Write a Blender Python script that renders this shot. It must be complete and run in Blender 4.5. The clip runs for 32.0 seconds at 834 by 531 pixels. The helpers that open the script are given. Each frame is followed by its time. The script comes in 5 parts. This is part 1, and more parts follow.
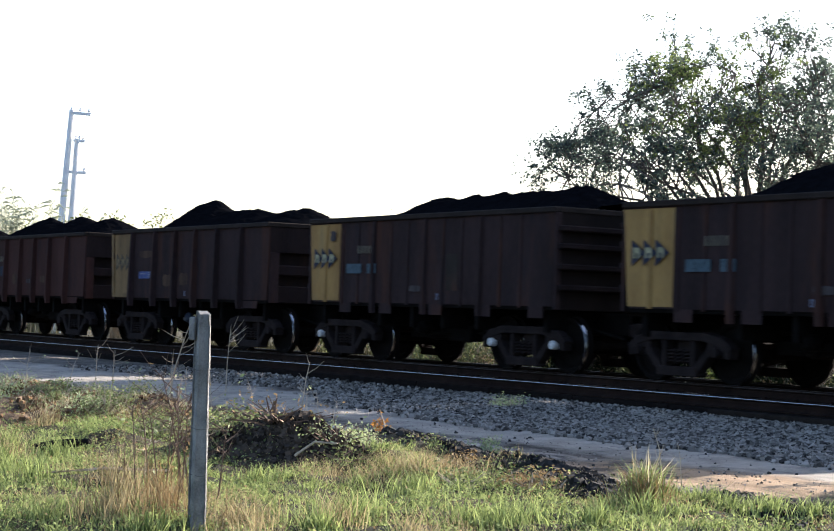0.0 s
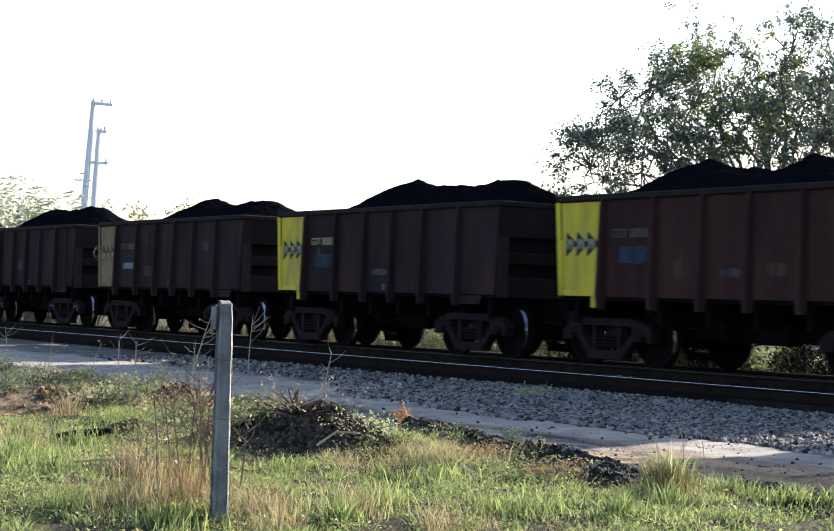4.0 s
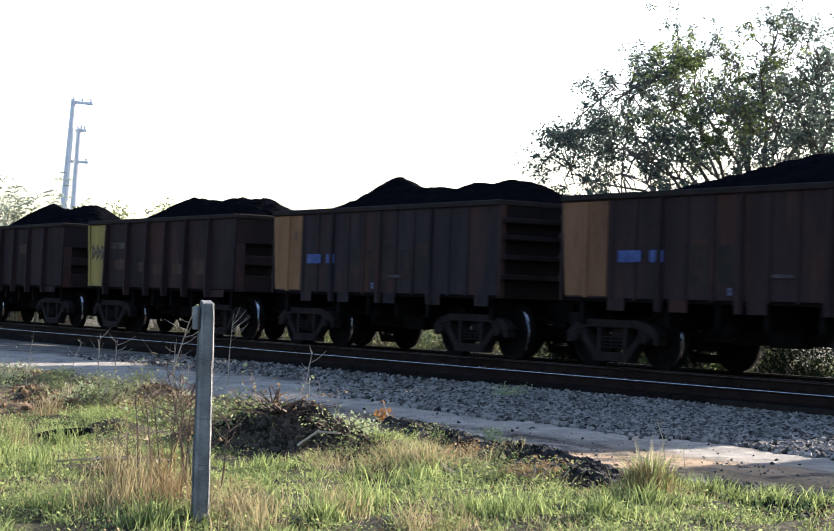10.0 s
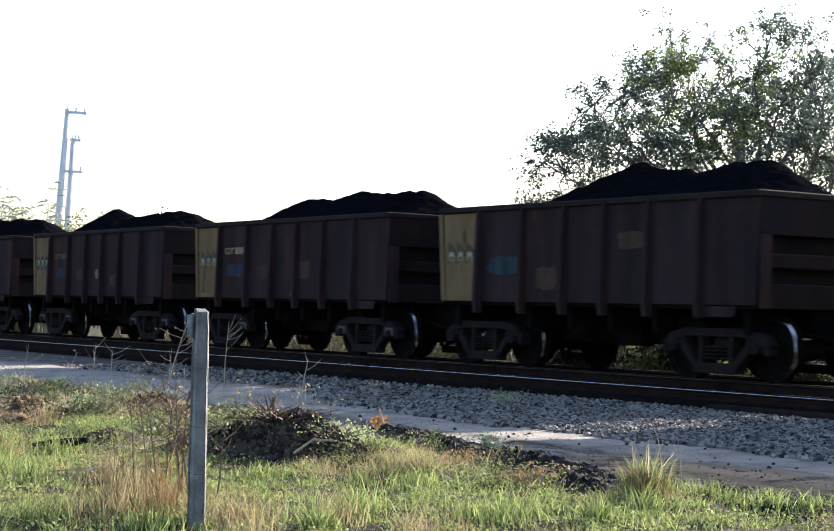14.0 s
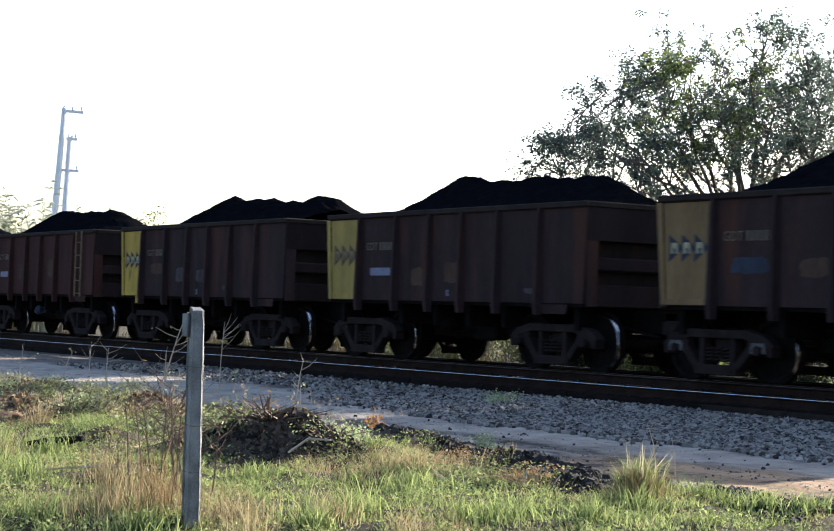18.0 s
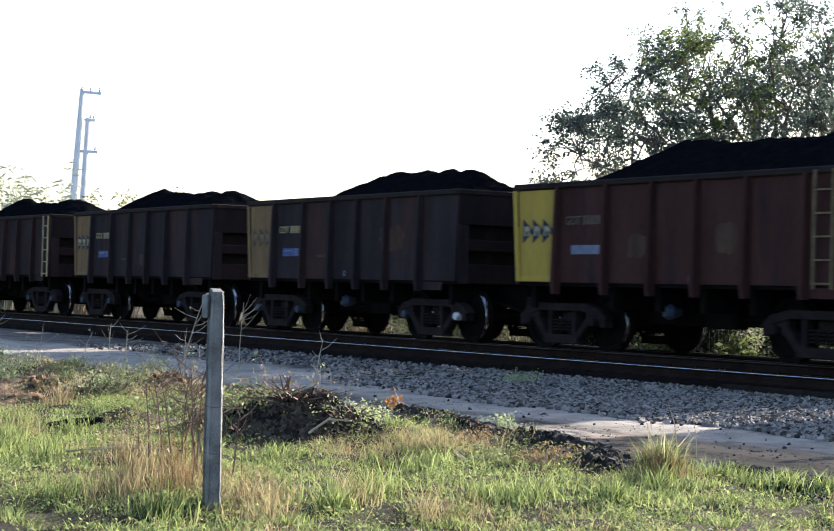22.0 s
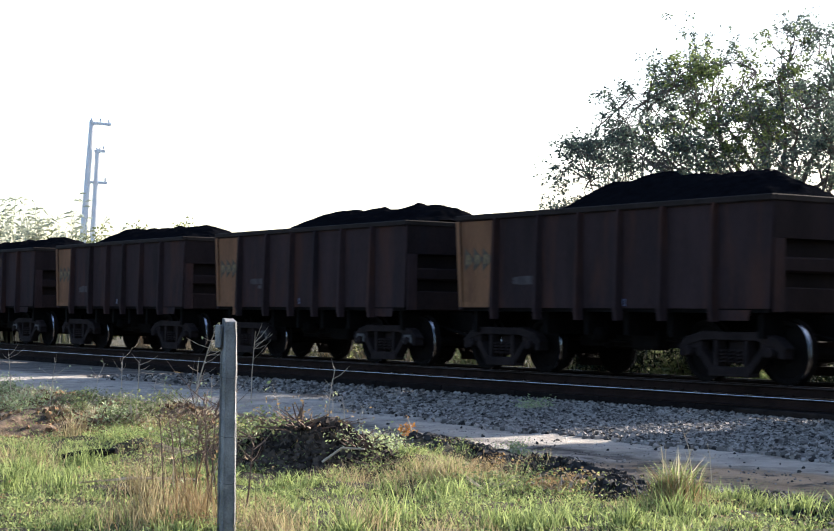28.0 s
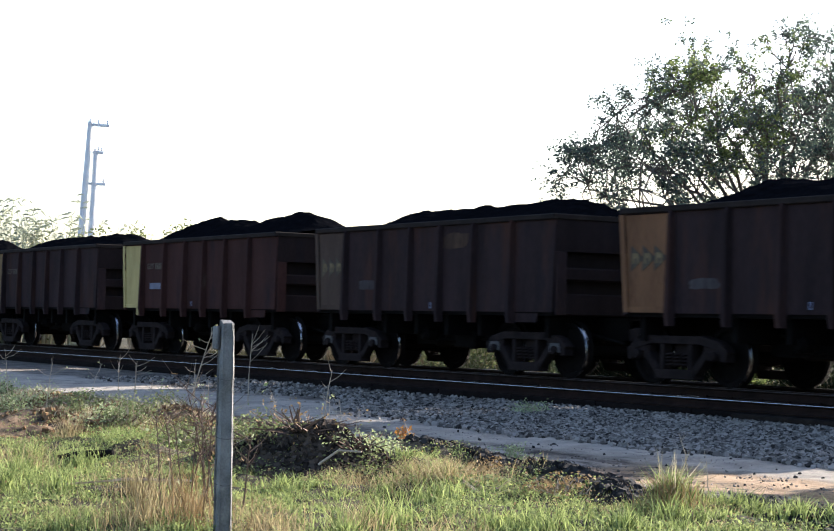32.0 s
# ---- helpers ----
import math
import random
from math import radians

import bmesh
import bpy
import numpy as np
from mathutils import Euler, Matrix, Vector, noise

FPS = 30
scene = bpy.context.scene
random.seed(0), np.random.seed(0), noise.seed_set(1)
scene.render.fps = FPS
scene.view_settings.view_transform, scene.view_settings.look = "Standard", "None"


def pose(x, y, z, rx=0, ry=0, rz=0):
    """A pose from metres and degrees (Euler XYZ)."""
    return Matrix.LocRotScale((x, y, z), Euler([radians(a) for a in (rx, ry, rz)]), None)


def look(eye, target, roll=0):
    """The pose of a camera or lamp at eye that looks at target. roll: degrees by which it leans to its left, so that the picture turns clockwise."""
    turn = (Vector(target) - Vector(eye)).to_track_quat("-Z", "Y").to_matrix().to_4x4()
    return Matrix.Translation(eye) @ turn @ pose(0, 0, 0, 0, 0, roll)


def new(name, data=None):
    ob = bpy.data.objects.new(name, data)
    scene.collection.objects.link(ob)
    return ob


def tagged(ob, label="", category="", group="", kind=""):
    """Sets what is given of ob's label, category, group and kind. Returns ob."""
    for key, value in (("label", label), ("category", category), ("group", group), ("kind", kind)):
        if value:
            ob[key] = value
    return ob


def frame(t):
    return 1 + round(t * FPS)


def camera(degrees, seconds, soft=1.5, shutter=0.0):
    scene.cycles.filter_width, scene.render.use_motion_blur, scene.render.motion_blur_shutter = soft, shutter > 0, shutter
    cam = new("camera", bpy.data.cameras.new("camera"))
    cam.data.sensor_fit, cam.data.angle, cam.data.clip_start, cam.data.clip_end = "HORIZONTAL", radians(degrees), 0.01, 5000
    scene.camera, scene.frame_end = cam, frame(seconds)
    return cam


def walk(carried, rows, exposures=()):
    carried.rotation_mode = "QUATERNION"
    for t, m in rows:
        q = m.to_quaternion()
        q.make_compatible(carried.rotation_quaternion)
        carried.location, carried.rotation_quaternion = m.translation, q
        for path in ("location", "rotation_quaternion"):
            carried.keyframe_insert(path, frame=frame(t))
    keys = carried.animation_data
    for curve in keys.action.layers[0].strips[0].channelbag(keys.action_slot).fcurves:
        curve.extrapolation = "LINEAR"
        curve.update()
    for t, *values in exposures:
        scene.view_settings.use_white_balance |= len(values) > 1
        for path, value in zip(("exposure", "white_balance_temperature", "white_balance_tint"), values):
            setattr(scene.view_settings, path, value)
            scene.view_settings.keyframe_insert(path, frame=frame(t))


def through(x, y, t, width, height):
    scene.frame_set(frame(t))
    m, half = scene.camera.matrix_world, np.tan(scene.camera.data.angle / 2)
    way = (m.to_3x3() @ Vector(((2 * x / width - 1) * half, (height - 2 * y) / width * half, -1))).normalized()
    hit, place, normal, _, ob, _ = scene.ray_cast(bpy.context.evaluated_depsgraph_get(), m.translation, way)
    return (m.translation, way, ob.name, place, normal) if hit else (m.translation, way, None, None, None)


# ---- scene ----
# ---- camera ----
SECONDS = 32.0
cam = camera(25.96, SECONDS, soft=1.15, shutter=0.4)
PATH = [
    (0, (0.053, -0.015, 1.378), (-8.332, 5.431, 1.568), 1.05),
    (0.5, (0.042, -0.010, 1.374), (-8.346, 5.432, 1.566), 1.07),
    (1, (0.036, -0.010, 1.373), (-8.355, 5.426, 1.571), 1.27),
    (1.5, (0.035, -0.011, 1.375), (-8.364, 5.413, 1.565), 1.20),
    (2, (0.026, -0.009, 1.372), (-8.383, 5.401, 1.564), 1.18),
    (2.5, (0.036, -0.009, 1.372), (-8.383, 5.383, 1.558), 0.98),
    (3, (0.024, 0.005, 1.373), (-8.412, 5.372, 1.546), 1.22),
    (3.5, (0.023, -0.000, 1.373), (-8.424, 5.351, 1.528), 1.05),
    (5.5, (0.019, -0.002, 1.376), (-8.435, 5.338, 1.482), 1.04),
    (6, (0.009, 0.006, 1.375), (-8.432, 5.368, 1.482), 1.03),
    (6.5, (-0.005, 0.008, 1.376), (-8.427, 5.398, 1.491), 1.27),
    (7, (0.007, -0.001, 1.373), (-8.407, 5.402, 1.489), 1.02),
    (7.5, (0.010, -0.008, 1.371), (-8.399, 5.402, 1.491), 0.98),
    (8, (0.017, -0.012, 1.374), (-8.389, 5.404, 1.494), 0.83),
    (8.5, (0.005, -0.006, 1.375), (-8.399, 5.413, 1.495), 0.82),
    (9, (0.011, -0.011, 1.374), (-8.389, 5.413, 1.501), 0.87),
    (9.5, (0.017, -0.014, 1.374), (-8.381, 5.412, 1.509), 1.12),
    (10, (0.031, -0.018, 1.375), (-8.359, 5.422, 1.510), 1.13),
    (10.5, (0.017, -0.007, 1.374), (-8.364, 5.445, 1.514), 0.88),
    (11, (0.014, -0.008, 1.371), (-8.357, 5.461, 1.517), 0.86),
    (11.5, (0.028, -0.012, 1.374), (-8.333, 5.472, 1.524), 0.74),
    (12, (0.036, -0.011, 1.372), (-8.317, 5.485, 1.529), 0.55),
    (12.5, (0.020, -0.001, 1.372), (-8.327, 5.504, 1.534), 0.78),
    (13, (0.018, 0.001, 1.373), (-8.332, 5.502, 1.542), 0.74),
    (13.5, (0.012, -0.001, 1.375), (-8.352, 5.477, 1.544), 0.66),
    (14, (0.017, -0.002, 1.372), (-8.359, 5.458, 1.546), 0.66),
    (14.5, (0.010, -0.002, 1.372), (-8.372, 5.450, 1.550), 0.71),
    (16.5, (0.014, -0.003, 1.375), (-8.363, 5.457, 1.556), 1.00),
    (17, (0.014, -0.003, 1.375), (-8.355, 5.468, 1.556), 1.02),
    (17.5, (0.010, 0.003, 1.371), (-8.355, 5.479, 1.549), 0.91),
    (18, (0.037, -0.006, 1.366), (-8.328, 5.471, 1.543), 0.88),
    (18.5, (0.012, 0.008, 1.367), (-8.353, 5.485, 1.524), 0.81),
    (19, (0.014, 0.005, 1.367), (-8.354, 5.478, 1.503), 0.58),
    (19.5, (0.011, 0.008, 1.365), (-8.365, 5.470, 1.479), 0.55),
    (20, (0.009, 0.007, 1.368), (-8.374, 5.458, 1.461), 0.53),
    (20.5, (0.012, -0.000, 1.367), (-8.379, 5.439, 1.444), 0.77),
    (21, (0.011, -0.006, 1.368), (-8.389, 5.419, 1.434), 0.75),
    (21.5, (0.002, -0.001, 1.368), (-8.405, 5.413, 1.433), 0.77),
    (22, (-0.003, 0.004, 1.371), (-8.423, 5.399, 1.434), 0.68),
    (22.5, (-0.012, 0.007, 1.373), (-8.441, 5.387, 1.452), 0.36),
    (23, (-0.000, 0.000, 1.373), (-8.436, 5.369, 1.479), 0.60),
    (23.5, (0.001, -0.006, 1.376), (-8.442, 5.352, 1.508), 0.42),
    (24, (-0.011, -0.003, 1.374), (-8.462, 5.342, 1.518), 0.08),
    (24.5, (0.004, -0.014, 1.372), (-8.453, 5.321, 1.530), 0.31),
    (25, (-0.004, -0.010, 1.372), (-8.466, 5.316, 1.543), 0.41),
    (25.5, (-0.014, -0.005, 1.376), (-8.473, 5.326, 1.553), 0.31),
    (27.5, (-0.011, -0.005, 1.375), (-8.461, 5.338, 1.584), 0.07),
    (28, (-0.003, -0.009, 1.376), (-8.453, 5.336, 1.588), 0.03),
    (28.5, (-0.005, -0.003, 1.376), (-8.456, 5.340, 1.600), 0.28),
    (29, (-0.018, 0.002, 1.375), (-8.463, 5.351, 1.615), 0.62),
    (29.5, (-0.013, -0.006, 1.374), (-8.456, 5.346, 1.624), 0.92),
    (30, (-0.017, -0.010, 1.373), (-8.458, 5.347, 1.630), 0.57),
    (30.5, (-0.014, -0.008, 1.373), (-8.457, 5.344, 1.622), 0.48),
    (31, (-0.004, -0.009, 1.370), (-8.449, 5.341, 1.614), 0.55),
    (31.5, (0.002, -0.012, 1.374), (-8.444, 5.337, 1.608), 0.56),
    (32, (-0.000, -0.013, 1.371), (-8.442, 5.343, 1.603), 0.41),]
walk(cam, [(t, look(e, g, r)) for t, e, g, r in PATH], exposures=[(0.0, 1.95, 6090, 14), (2.0, 2.01, 6090, 14), (20.0, 2.03, 6090, 14), (22.0, 2.11, 6090, 14), (25.5, 2.11, 6090, 14), (28.0, 2.03, 6090, 14), (32.0, 1.99, 6090, 14)])

# ---- plan: x along the track (the train runs to +x), y away from the camera, z = 0 at the near rail's top ----
RAIL_Y = 18.967          # near rail
MID_Y = RAIL_Y + 0.835   # middle of the track
CANT = -1.0              # the far rail lies slightly lower, degrees
PITCH = 10.085           # wagon to wagon
BODY = 8.27              # body length
HALF = 1.375             # half the body's width
TOP, SILL = 2.986, 1.298
WHEEL_R = 0.4826
AXLE = 0.65              # axle height in the wagon
LIFT = 0.167             # the running rails stand above the spare rail beside them
FIRST_REAR = -32.46      # rear end of wagon 0 at the start


def travelled(t):
    return 5.442e-5 * t ** 3 - 1.5555e-2 * t ** 2 + 7.0419 * t + 0.040


# ---- world and sun ----
SUN_DIR = Vector((-0.15, 0.985, 0.378)).normalized()
world = bpy.data.worlds.new("sky")
scene.world = world
world.use_nodes = True
wn = world.node_tree.nodes
sky = wn.new("ShaderNodeTexSky")
sky.sky_type = "NISHITA"
sky.sun_disc = False
sky.sun_elevation = math.asin(SUN_DIR.z)
sky.sun_rotation = math.atan2(SUN_DIR.x, SUN_DIR.y)
sky.air_density, sky.dust_density, sky.ozone_density = 1.0, 2.0, 1.6
wn["Background"].inputs["Strength"].default_value = 0.10
world.node_tree.links.new(sky.outputs["Color"], wn["Background"].inputs["Color"])
sun = new("sun", bpy.data.lights.new("sun", "SUN"))
sun.data.energy, sun.data.angle, sun.data.color = 5.0, radians(0.6), (1.0, 0.9, 0.74)
sun.matrix_world = look(SUN_DIR * 60, (0, 0, 0))


# ---- materials ----
def mat(name, a, b, rough=0.8, scale=4.0, fine=60.0, bump=0.2, metal=0.0, dist=0.02, streak=False, spec=0.5, blotch=None):
    """Two colours mixed by two scales of noise, with a fine bump."""
    m = bpy.data.materials.new(name)
    m.use_nodes = True
    nt = m.node_tree
    n, link = nt.nodes, nt.links.new
    p = n["Principled BSDF"]
    co = n.new("ShaderNodeTexCoord")
    src = co.outputs["Object"]
    if streak:
        mp = n.new("ShaderNodeMapping")
        mp.inputs["Scale"].default_value = (1.0, 1.0, 0.22)
        link(src, mp.inputs["Vector"])
        src = mp.outputs["Vector"]
    inf = n.new("ShaderNodeObjectInfo")
    big, small = n.new("ShaderNodeTexNoise"), n.new("ShaderNodeTexNoise")
    for tex, s, d in ((big, scale, 5.0), (small, fine, 3.0)):
        tex.noise_dimensions = "4D"
        tex.inputs["Scale"].default_value, tex.inputs["Detail"].default_value = s, d
        link(src, tex.inputs["Vector"])
        mul = n.new("ShaderNodeMath")
        mul.operation = "MULTIPLY"
        mul.inputs[1].default_value = 17.0
        link(inf.outputs["Random"], mul.inputs[0])
        link(mul.outputs[0], tex.inputs["W"])
    add = n.new("ShaderNodeMix")
    add.data_type = "FLOAT"
    add.inputs["Factor"].default_value = 0.35
    link(big.outputs["Fac"], add.inputs["A"])
    link(small.outputs["Fac"], add.inputs["B"])
    ramp = n.new("ShaderNodeValToRGB")
    ramp.color_ramp.elements[0].position, ramp.color_ramp.elements[1].position = 0.36, 0.64
    ramp.color_ramp.elements[0].color, ramp.color_ramp.elements[1].color = (*a, 1), (*b, 1)
    link(add.outputs["Result"], ramp.inputs["Fac"])
    colour = ramp.outputs["Color"]
    for tint, s, lo, hi, off in blotch or ():
        tex = n.new("ShaderNodeTexNoise")
        tex.noise_dimensions = "4D"
        tex.inputs["Scale"].default_value, tex.inputs["Detail"].default_value, tex.inputs["Roughness"].default_value = s, 7.0, .65
        link(src, tex.inputs["Vector"])
        mul = n.new("ShaderNodeMath")
        mul.operation = "MULTIPLY_ADD"
        mul.inputs[1].default_value, mul.inputs[2].default_value = 23.0, off
        link(inf.outputs["Random"], mul.inputs[0])
        link(mul.outputs[0], tex.inputs["W"])
        cut = n.new("ShaderNodeMapRange")
        cut.inputs["From Min"].default_value, cut.inputs["From Max"].default_value = lo, hi
        link(tex.outputs["Fac"], cut.inputs["Value"])
        mx = n.new("ShaderNodeMix")
        mx.data_type = "RGBA"
        mx.inputs["B"].default_value = (*tint, 1)
        link(cut.outputs["Result"], mx.inputs["Factor"])
        link(colour, mx.inputs["A"])
        colour = mx.outputs["Result"]
    link(colour, p.inputs["Base Color"])
    p.inputs["Roughness"].default_value, p.inputs["Metallic"].default_value = rough, metal
    p.inputs["Specular IOR Level"].default_value = spec
    if bump:
        bp = n.new("ShaderNodeBump")
        bp.inputs["Strength"].default_value, bp.inputs["Distance"].default_value = bump, dist
        link(small.outputs["Fac"], bp.inputs["Height"])
        link(bp.outputs["Normal"], p.inputs["Normal"])
    return m


def leaf_mat(name, a, b, through=0.35, rough=.75, spec=.12):
    """Foliage: each leaf its own tint, some light passes through it."""
    m = bpy.data.materials.new(name)
    m.use_nodes = True
    nt = m.node_tree
    n, link = nt.nodes, nt.links.new
    p = n["Principled BSDF"]
    geo = n.new("ShaderNodeNewGeometry")
    ramp = n.new("ShaderNodeValToRGB")
    ramp.color_ramp.elements[0].color, ramp.color_ramp.elements[1].color = (*a, 1), (*b, 1)
    link(geo.outputs["Random Per Island"], ramp.inputs["Fac"])
    link(ramp.outputs["Color"], p.inputs["Base Color"])
    p.inputs["Roughness"].default_value, p.inputs["Specular IOR Level"].default_value = rough, spec
    tr = n.new("ShaderNodeBsdfTranslucent")
    link(ramp.outputs["Color"], tr.inputs["Color"])
    mix = n.new("ShaderNodeMixShader")
    mix.inputs["Fac"].default_value = through
    link(p.outputs[0], mix.inputs[1])
    link(tr.outputs[0], mix.inputs[2])
    link(mix.outputs[0], n["Material Output"].inputs["Surface"])
    return m


RUST_SPOTS = (((.052, .022, .014), 1.1, .52, .70, 0.0), ((.0125, .0105, .0130), 1.5, .54, .70, 5.0), ((.060, .044, .032), 4.0, .66, .76, 9.0))
M_RUST = [mat("brown_wagon_steel", (0.0139, 0.0091, 0.0094), (0.0336, 0.0206, 0.0210), .85, 1.6, 40, .15, streak=True, spec=.08, blotch=RUST_SPOTS),
          mat("red_brown_wagon_steel", (0.0218, 0.0101, 0.0089), (0.0504, 0.0223, 0.0189), .85, 1.6, 40, .15, streak=True, spec=.08, blotch=RUST_SPOTS[1:]),
          mat("grey_wagon_steel", (0.0126, 0.0097, 0.0108), (0.0302, 0.0223, 0.0239), .85, 1.6, 40, .15, streak=True, spec=.08, blotch=RUST_SPOTS),
          mat("olive_wagon_steel", (0.0092, 0.0081, 0.0072), (0.0218, 0.0178, 0.0151), .85, 1.6, 40, .15, streak=True, spec=.08, blotch=RUST_SPOTS)]
PAINT_SPOTS = (((.045, .026, .014), 3.2, .60, .68, 2.0), ((.16, .12, .06), 2.0, .56, .70, 6.0))
# end steels: shade of the wagon gaps put into the colour, plus blotches
M_END = mat("shade_darkened_end_steel", (.0055, .0044, .0043), (.014, .0100, .0092), .9, 1.6, 40, .15, streak=True, spec=.05, blotch=(((.026, .013, .008), 1.1, .56, .70, 0.0),))
M_ENDPLATE = mat("half_shade_end_steel", (.0085, .0062, .0063), (.0215, .0142, .0140), .9, 1.6, 40, .15, streak=True, spec=.05, blotch=RUST_SPOTS[1:2])
M_RIM = mat("rim_steel", (.010, .0075, .0065), (.022, .016, .014), .85, 3, 50, .1, spec=.1)
M_UNDER = mat("dusty_bogie_steel", (.0090, .0068, .0067), (.0210, .0153, .0146), .9, 5, 60, .2, spec=.06)
# near-black steel for sills, brake gear, crossbearers and floor
M_DARK = mat("dark_underframe_steel", (.0025, .0022, .002), (.006, .005, .0045), .9, 5, 60, .2, spec=.04)
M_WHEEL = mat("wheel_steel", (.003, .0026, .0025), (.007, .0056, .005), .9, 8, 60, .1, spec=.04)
M_TREAD = mat("polished_steel", (.30, .31, .33), (.42, .43, .45), .25, 8, 90, .03, metal=1.0)
M_DULLRAIL = mat("dull_running_surface", (.020, .016, .014), (.045, .040, .038), .55, 8, 90, .05, spec=.3)
M_RIMGLEAM = mat("worn_wheel_tread", (.34, .35, .37), (.48, .49, .51), .2, 8, 90, .03, metal=1.0)
M_CAP = mat("white_bearing_cap", (.20, .20, .21), (.62, .62, .63), .5, 24, 90, .05)
M_CAPBLUE = mat("blue_bearing_cap", (.018, .025, .042), (.036, .048, .075), .6, 12, 90, .05, spec=.2)
M_ORE = mat("dark_ore", (.0022, .0024, .0032), (.0052, .0055, .0070), 1.0, 8, 55, .35, dist=.03, spec=0.0)
M_PANEL = {"bright": mat("bright_yellow_paint", (.40, .31, .022), (.55, .43, .035), .7, 2.5, 45, .08, streak=True, spec=.15, blotch=(((.10, .06, .02), 3.4, .60, .70, 2.0), ((.26, .20, .06), 1.6, .50, .66, 7.0))),
           "mustard": mat("mustard_paint", (.155, .112, .030), (.26, .19, .050), .7, 2.5, 45, .08, streak=True, spec=.15, blotch=PAINT_SPOTS[:1]),
           "yellow": mat("yellow_paint", (.22, .150, .026), (.34, .238, .040), .7, 2.5, 45, .08, streak=True, spec=.15, blotch=PAINT_SPOTS[:1]),
           "pale": mat("faded_yellow_paint", (.26, .20, .08), (.42, .34, .14), .7, 2.5, 45, .1, streak=True, spec=.15, blotch=PAINT_SPOTS[:1]),
           "khaki": mat("dirty_khaki_paint", (.128, .084, .044), (.220, .148, .082), .75, 2.2, 45, .12, streak=True, spec=.1, blotch=PAINT_SPOTS),
           "tan": mat("dirty_tan_paint", (.084, .053, .025), (.170, .110, .052), .75, 2.2, 45, .12, streak=True, spec=.1, blotch=PAINT_SPOTS),
           "amber": mat("amber_paint", (.165, .092, .033), (.275, .17, .06), .7, 2.2, 45, .1, streak=True, spec=.1, blotch=PAINT_SPOTS),
           "orange": mat("rusty_orange_paint", (.088, .042, .021), (.17, .084, .042), .75, 2.2, 45, .12, streak=True, spec=.1, blotch=PAINT_SPOTS[:1]),
           "vivid": mat("vivid_orange_paint", (.105, .050, .024), (.20, .104, .046), .7, 2.2, 45, .1, streak=True, spec=.1, blotch=PAINT_SPOTS),
           "faded": mat("faded_pink_brown_paint", (.032, .020, .015), (.066, .043, .032), .75, 2.2, 45, .12, streak=True, spec=.1, blotch=PAINT_SPOTS[:1])}
M_ARROW = mat("blue_black_arrow_paint", (.014, .015, .026), (.036, .038, .054), .8, 6, 50, .05, spec=.1)
M_ARROWWORN = mat("worn_grey_arrow_paint", (.045, .036, .030), (.085, .070, .050), .85, 7, 50, .05, spec=.1)
M_INLAY = mat("pale_inlay_paint", (.14, .13, .075), (.30, .28, .18), .8, 9, 50, .05, spec=.1)
M_INLAYDULL = mat("dull_inlay_paint", (.085, .062, .034), (.17, .13, .072), .8, 9, 50, .05, spec=.1)
M_STAIN = {"blue": mat("blue_plate_remains", (.020, .018, .022), (.034, .046, .070), .85, 5, 40, .05, streak=True, spec=.05),
           "teal": mat("teal_plate_remains", (.020, .021, .024), (.032, .056, .068), .85, 5, 40, .05, streak=True, spec=.05),
           "tan": mat("tan_paint_smear", (.026, .018, .016), (.074, .046, .030), .85, 5, 40, .05, streak=True, spec=.05),
           "grey": mat("grey_paint_smear", (.026, .021, .022), (.070, .062, .062), .85, 5, 40, .05, streak=True, spec=.05),
           "pale": mat("pale_paint_smear", (.060, .050, .042), (.20, .165, .12), .85, 5, 40, .05, streak=True, spec=.05)}
M_ADAPTPALE = mat("pale_worn_adapter", (.036, .034, .035), (.082, .078, .078), .7, 12, 60, .1, spec=.2)
M_MARK = mat("cream_lettering_paint", (.20, .16, .06), (.36, .30, .14), .6, 6, 50, .05)
M_FAINT = mat("worn_lettering_paint", (.035, .028, .018), (.085, .07, .045), .7, 9, 50, .05)
M_BLUE = mat("blue_plate", (.028, .040, .115), (.072, .098, .215), .8, 6, 50, .03, spec=.1)
M_WHITE = mat("pale_plate", (.036, .048, .098), (.080, .10, .175), .5, 6, 50, .03)
M_PLATE = mat("dull_teal_plate", (.026, .042, .054), (.060, .088, .108), .8, 14, 50, .03, spec=.1)
M_SCUFF = mat("scuffed_steel", (.013, .0105, .0095), (.028, .022, .0185), .8, 2, 50, .08, spec=.08, blotch=RUST_SPOTS[:2])
M_RAIL = mat("rusty_rail_side", (.008, .0052, .0044), (.019, .0115, .0092), .9, 5, 60, .2, spec=.04)
M_SLEEPER = mat("weathered_sleeper", (.010, .008, .007), (.024, .019, .016), .95, 5, 40, .4, spec=.05)
M_STRINGER = mat("near_black_timber", (.0040, .0032, .0030), (.011, .0085, .0078), .95, 5, 40, .4, spec=.05)
M_POST = mat("weathered_concrete_post", (.115, .112, .108), (.26, .255, .245), .9, 7, 90, .5, blotch=(((.06, .058, .055), 5.0, .56, .70, 3.0), ((.36, .34, .31), 9.0, .62, .72, 8.0)))
# concrete lightened to stand for the bright haze over the far poles
M_POLE = mat("haze_pale_concrete", (.62, .62, .63), (.74, .74, .75), .85, 3, 50, .1)
M_BARK = mat("grey_brown_bark", (.045, .036, .028), (.10, .08, .062), .95, 6, 40, .5)
M_TWIG = mat("dry_twig", (.26, .20, .14), (.46, .38, .28), .9, 6, 40, .2)
M_BRAMBLE = mat("reddish_bramble_stem", (.070, .042, .030), (.16, .10, .070), .9, 6, 40, .2)
M_WIRE = mat("wire", (.05, .05, .05), (.09, .085, .08), .6, 6, 40, .0)
M_LEAF = leaf_mat("tree_leaf", (.030, .042, .044), (.112, .146, .106), .50)
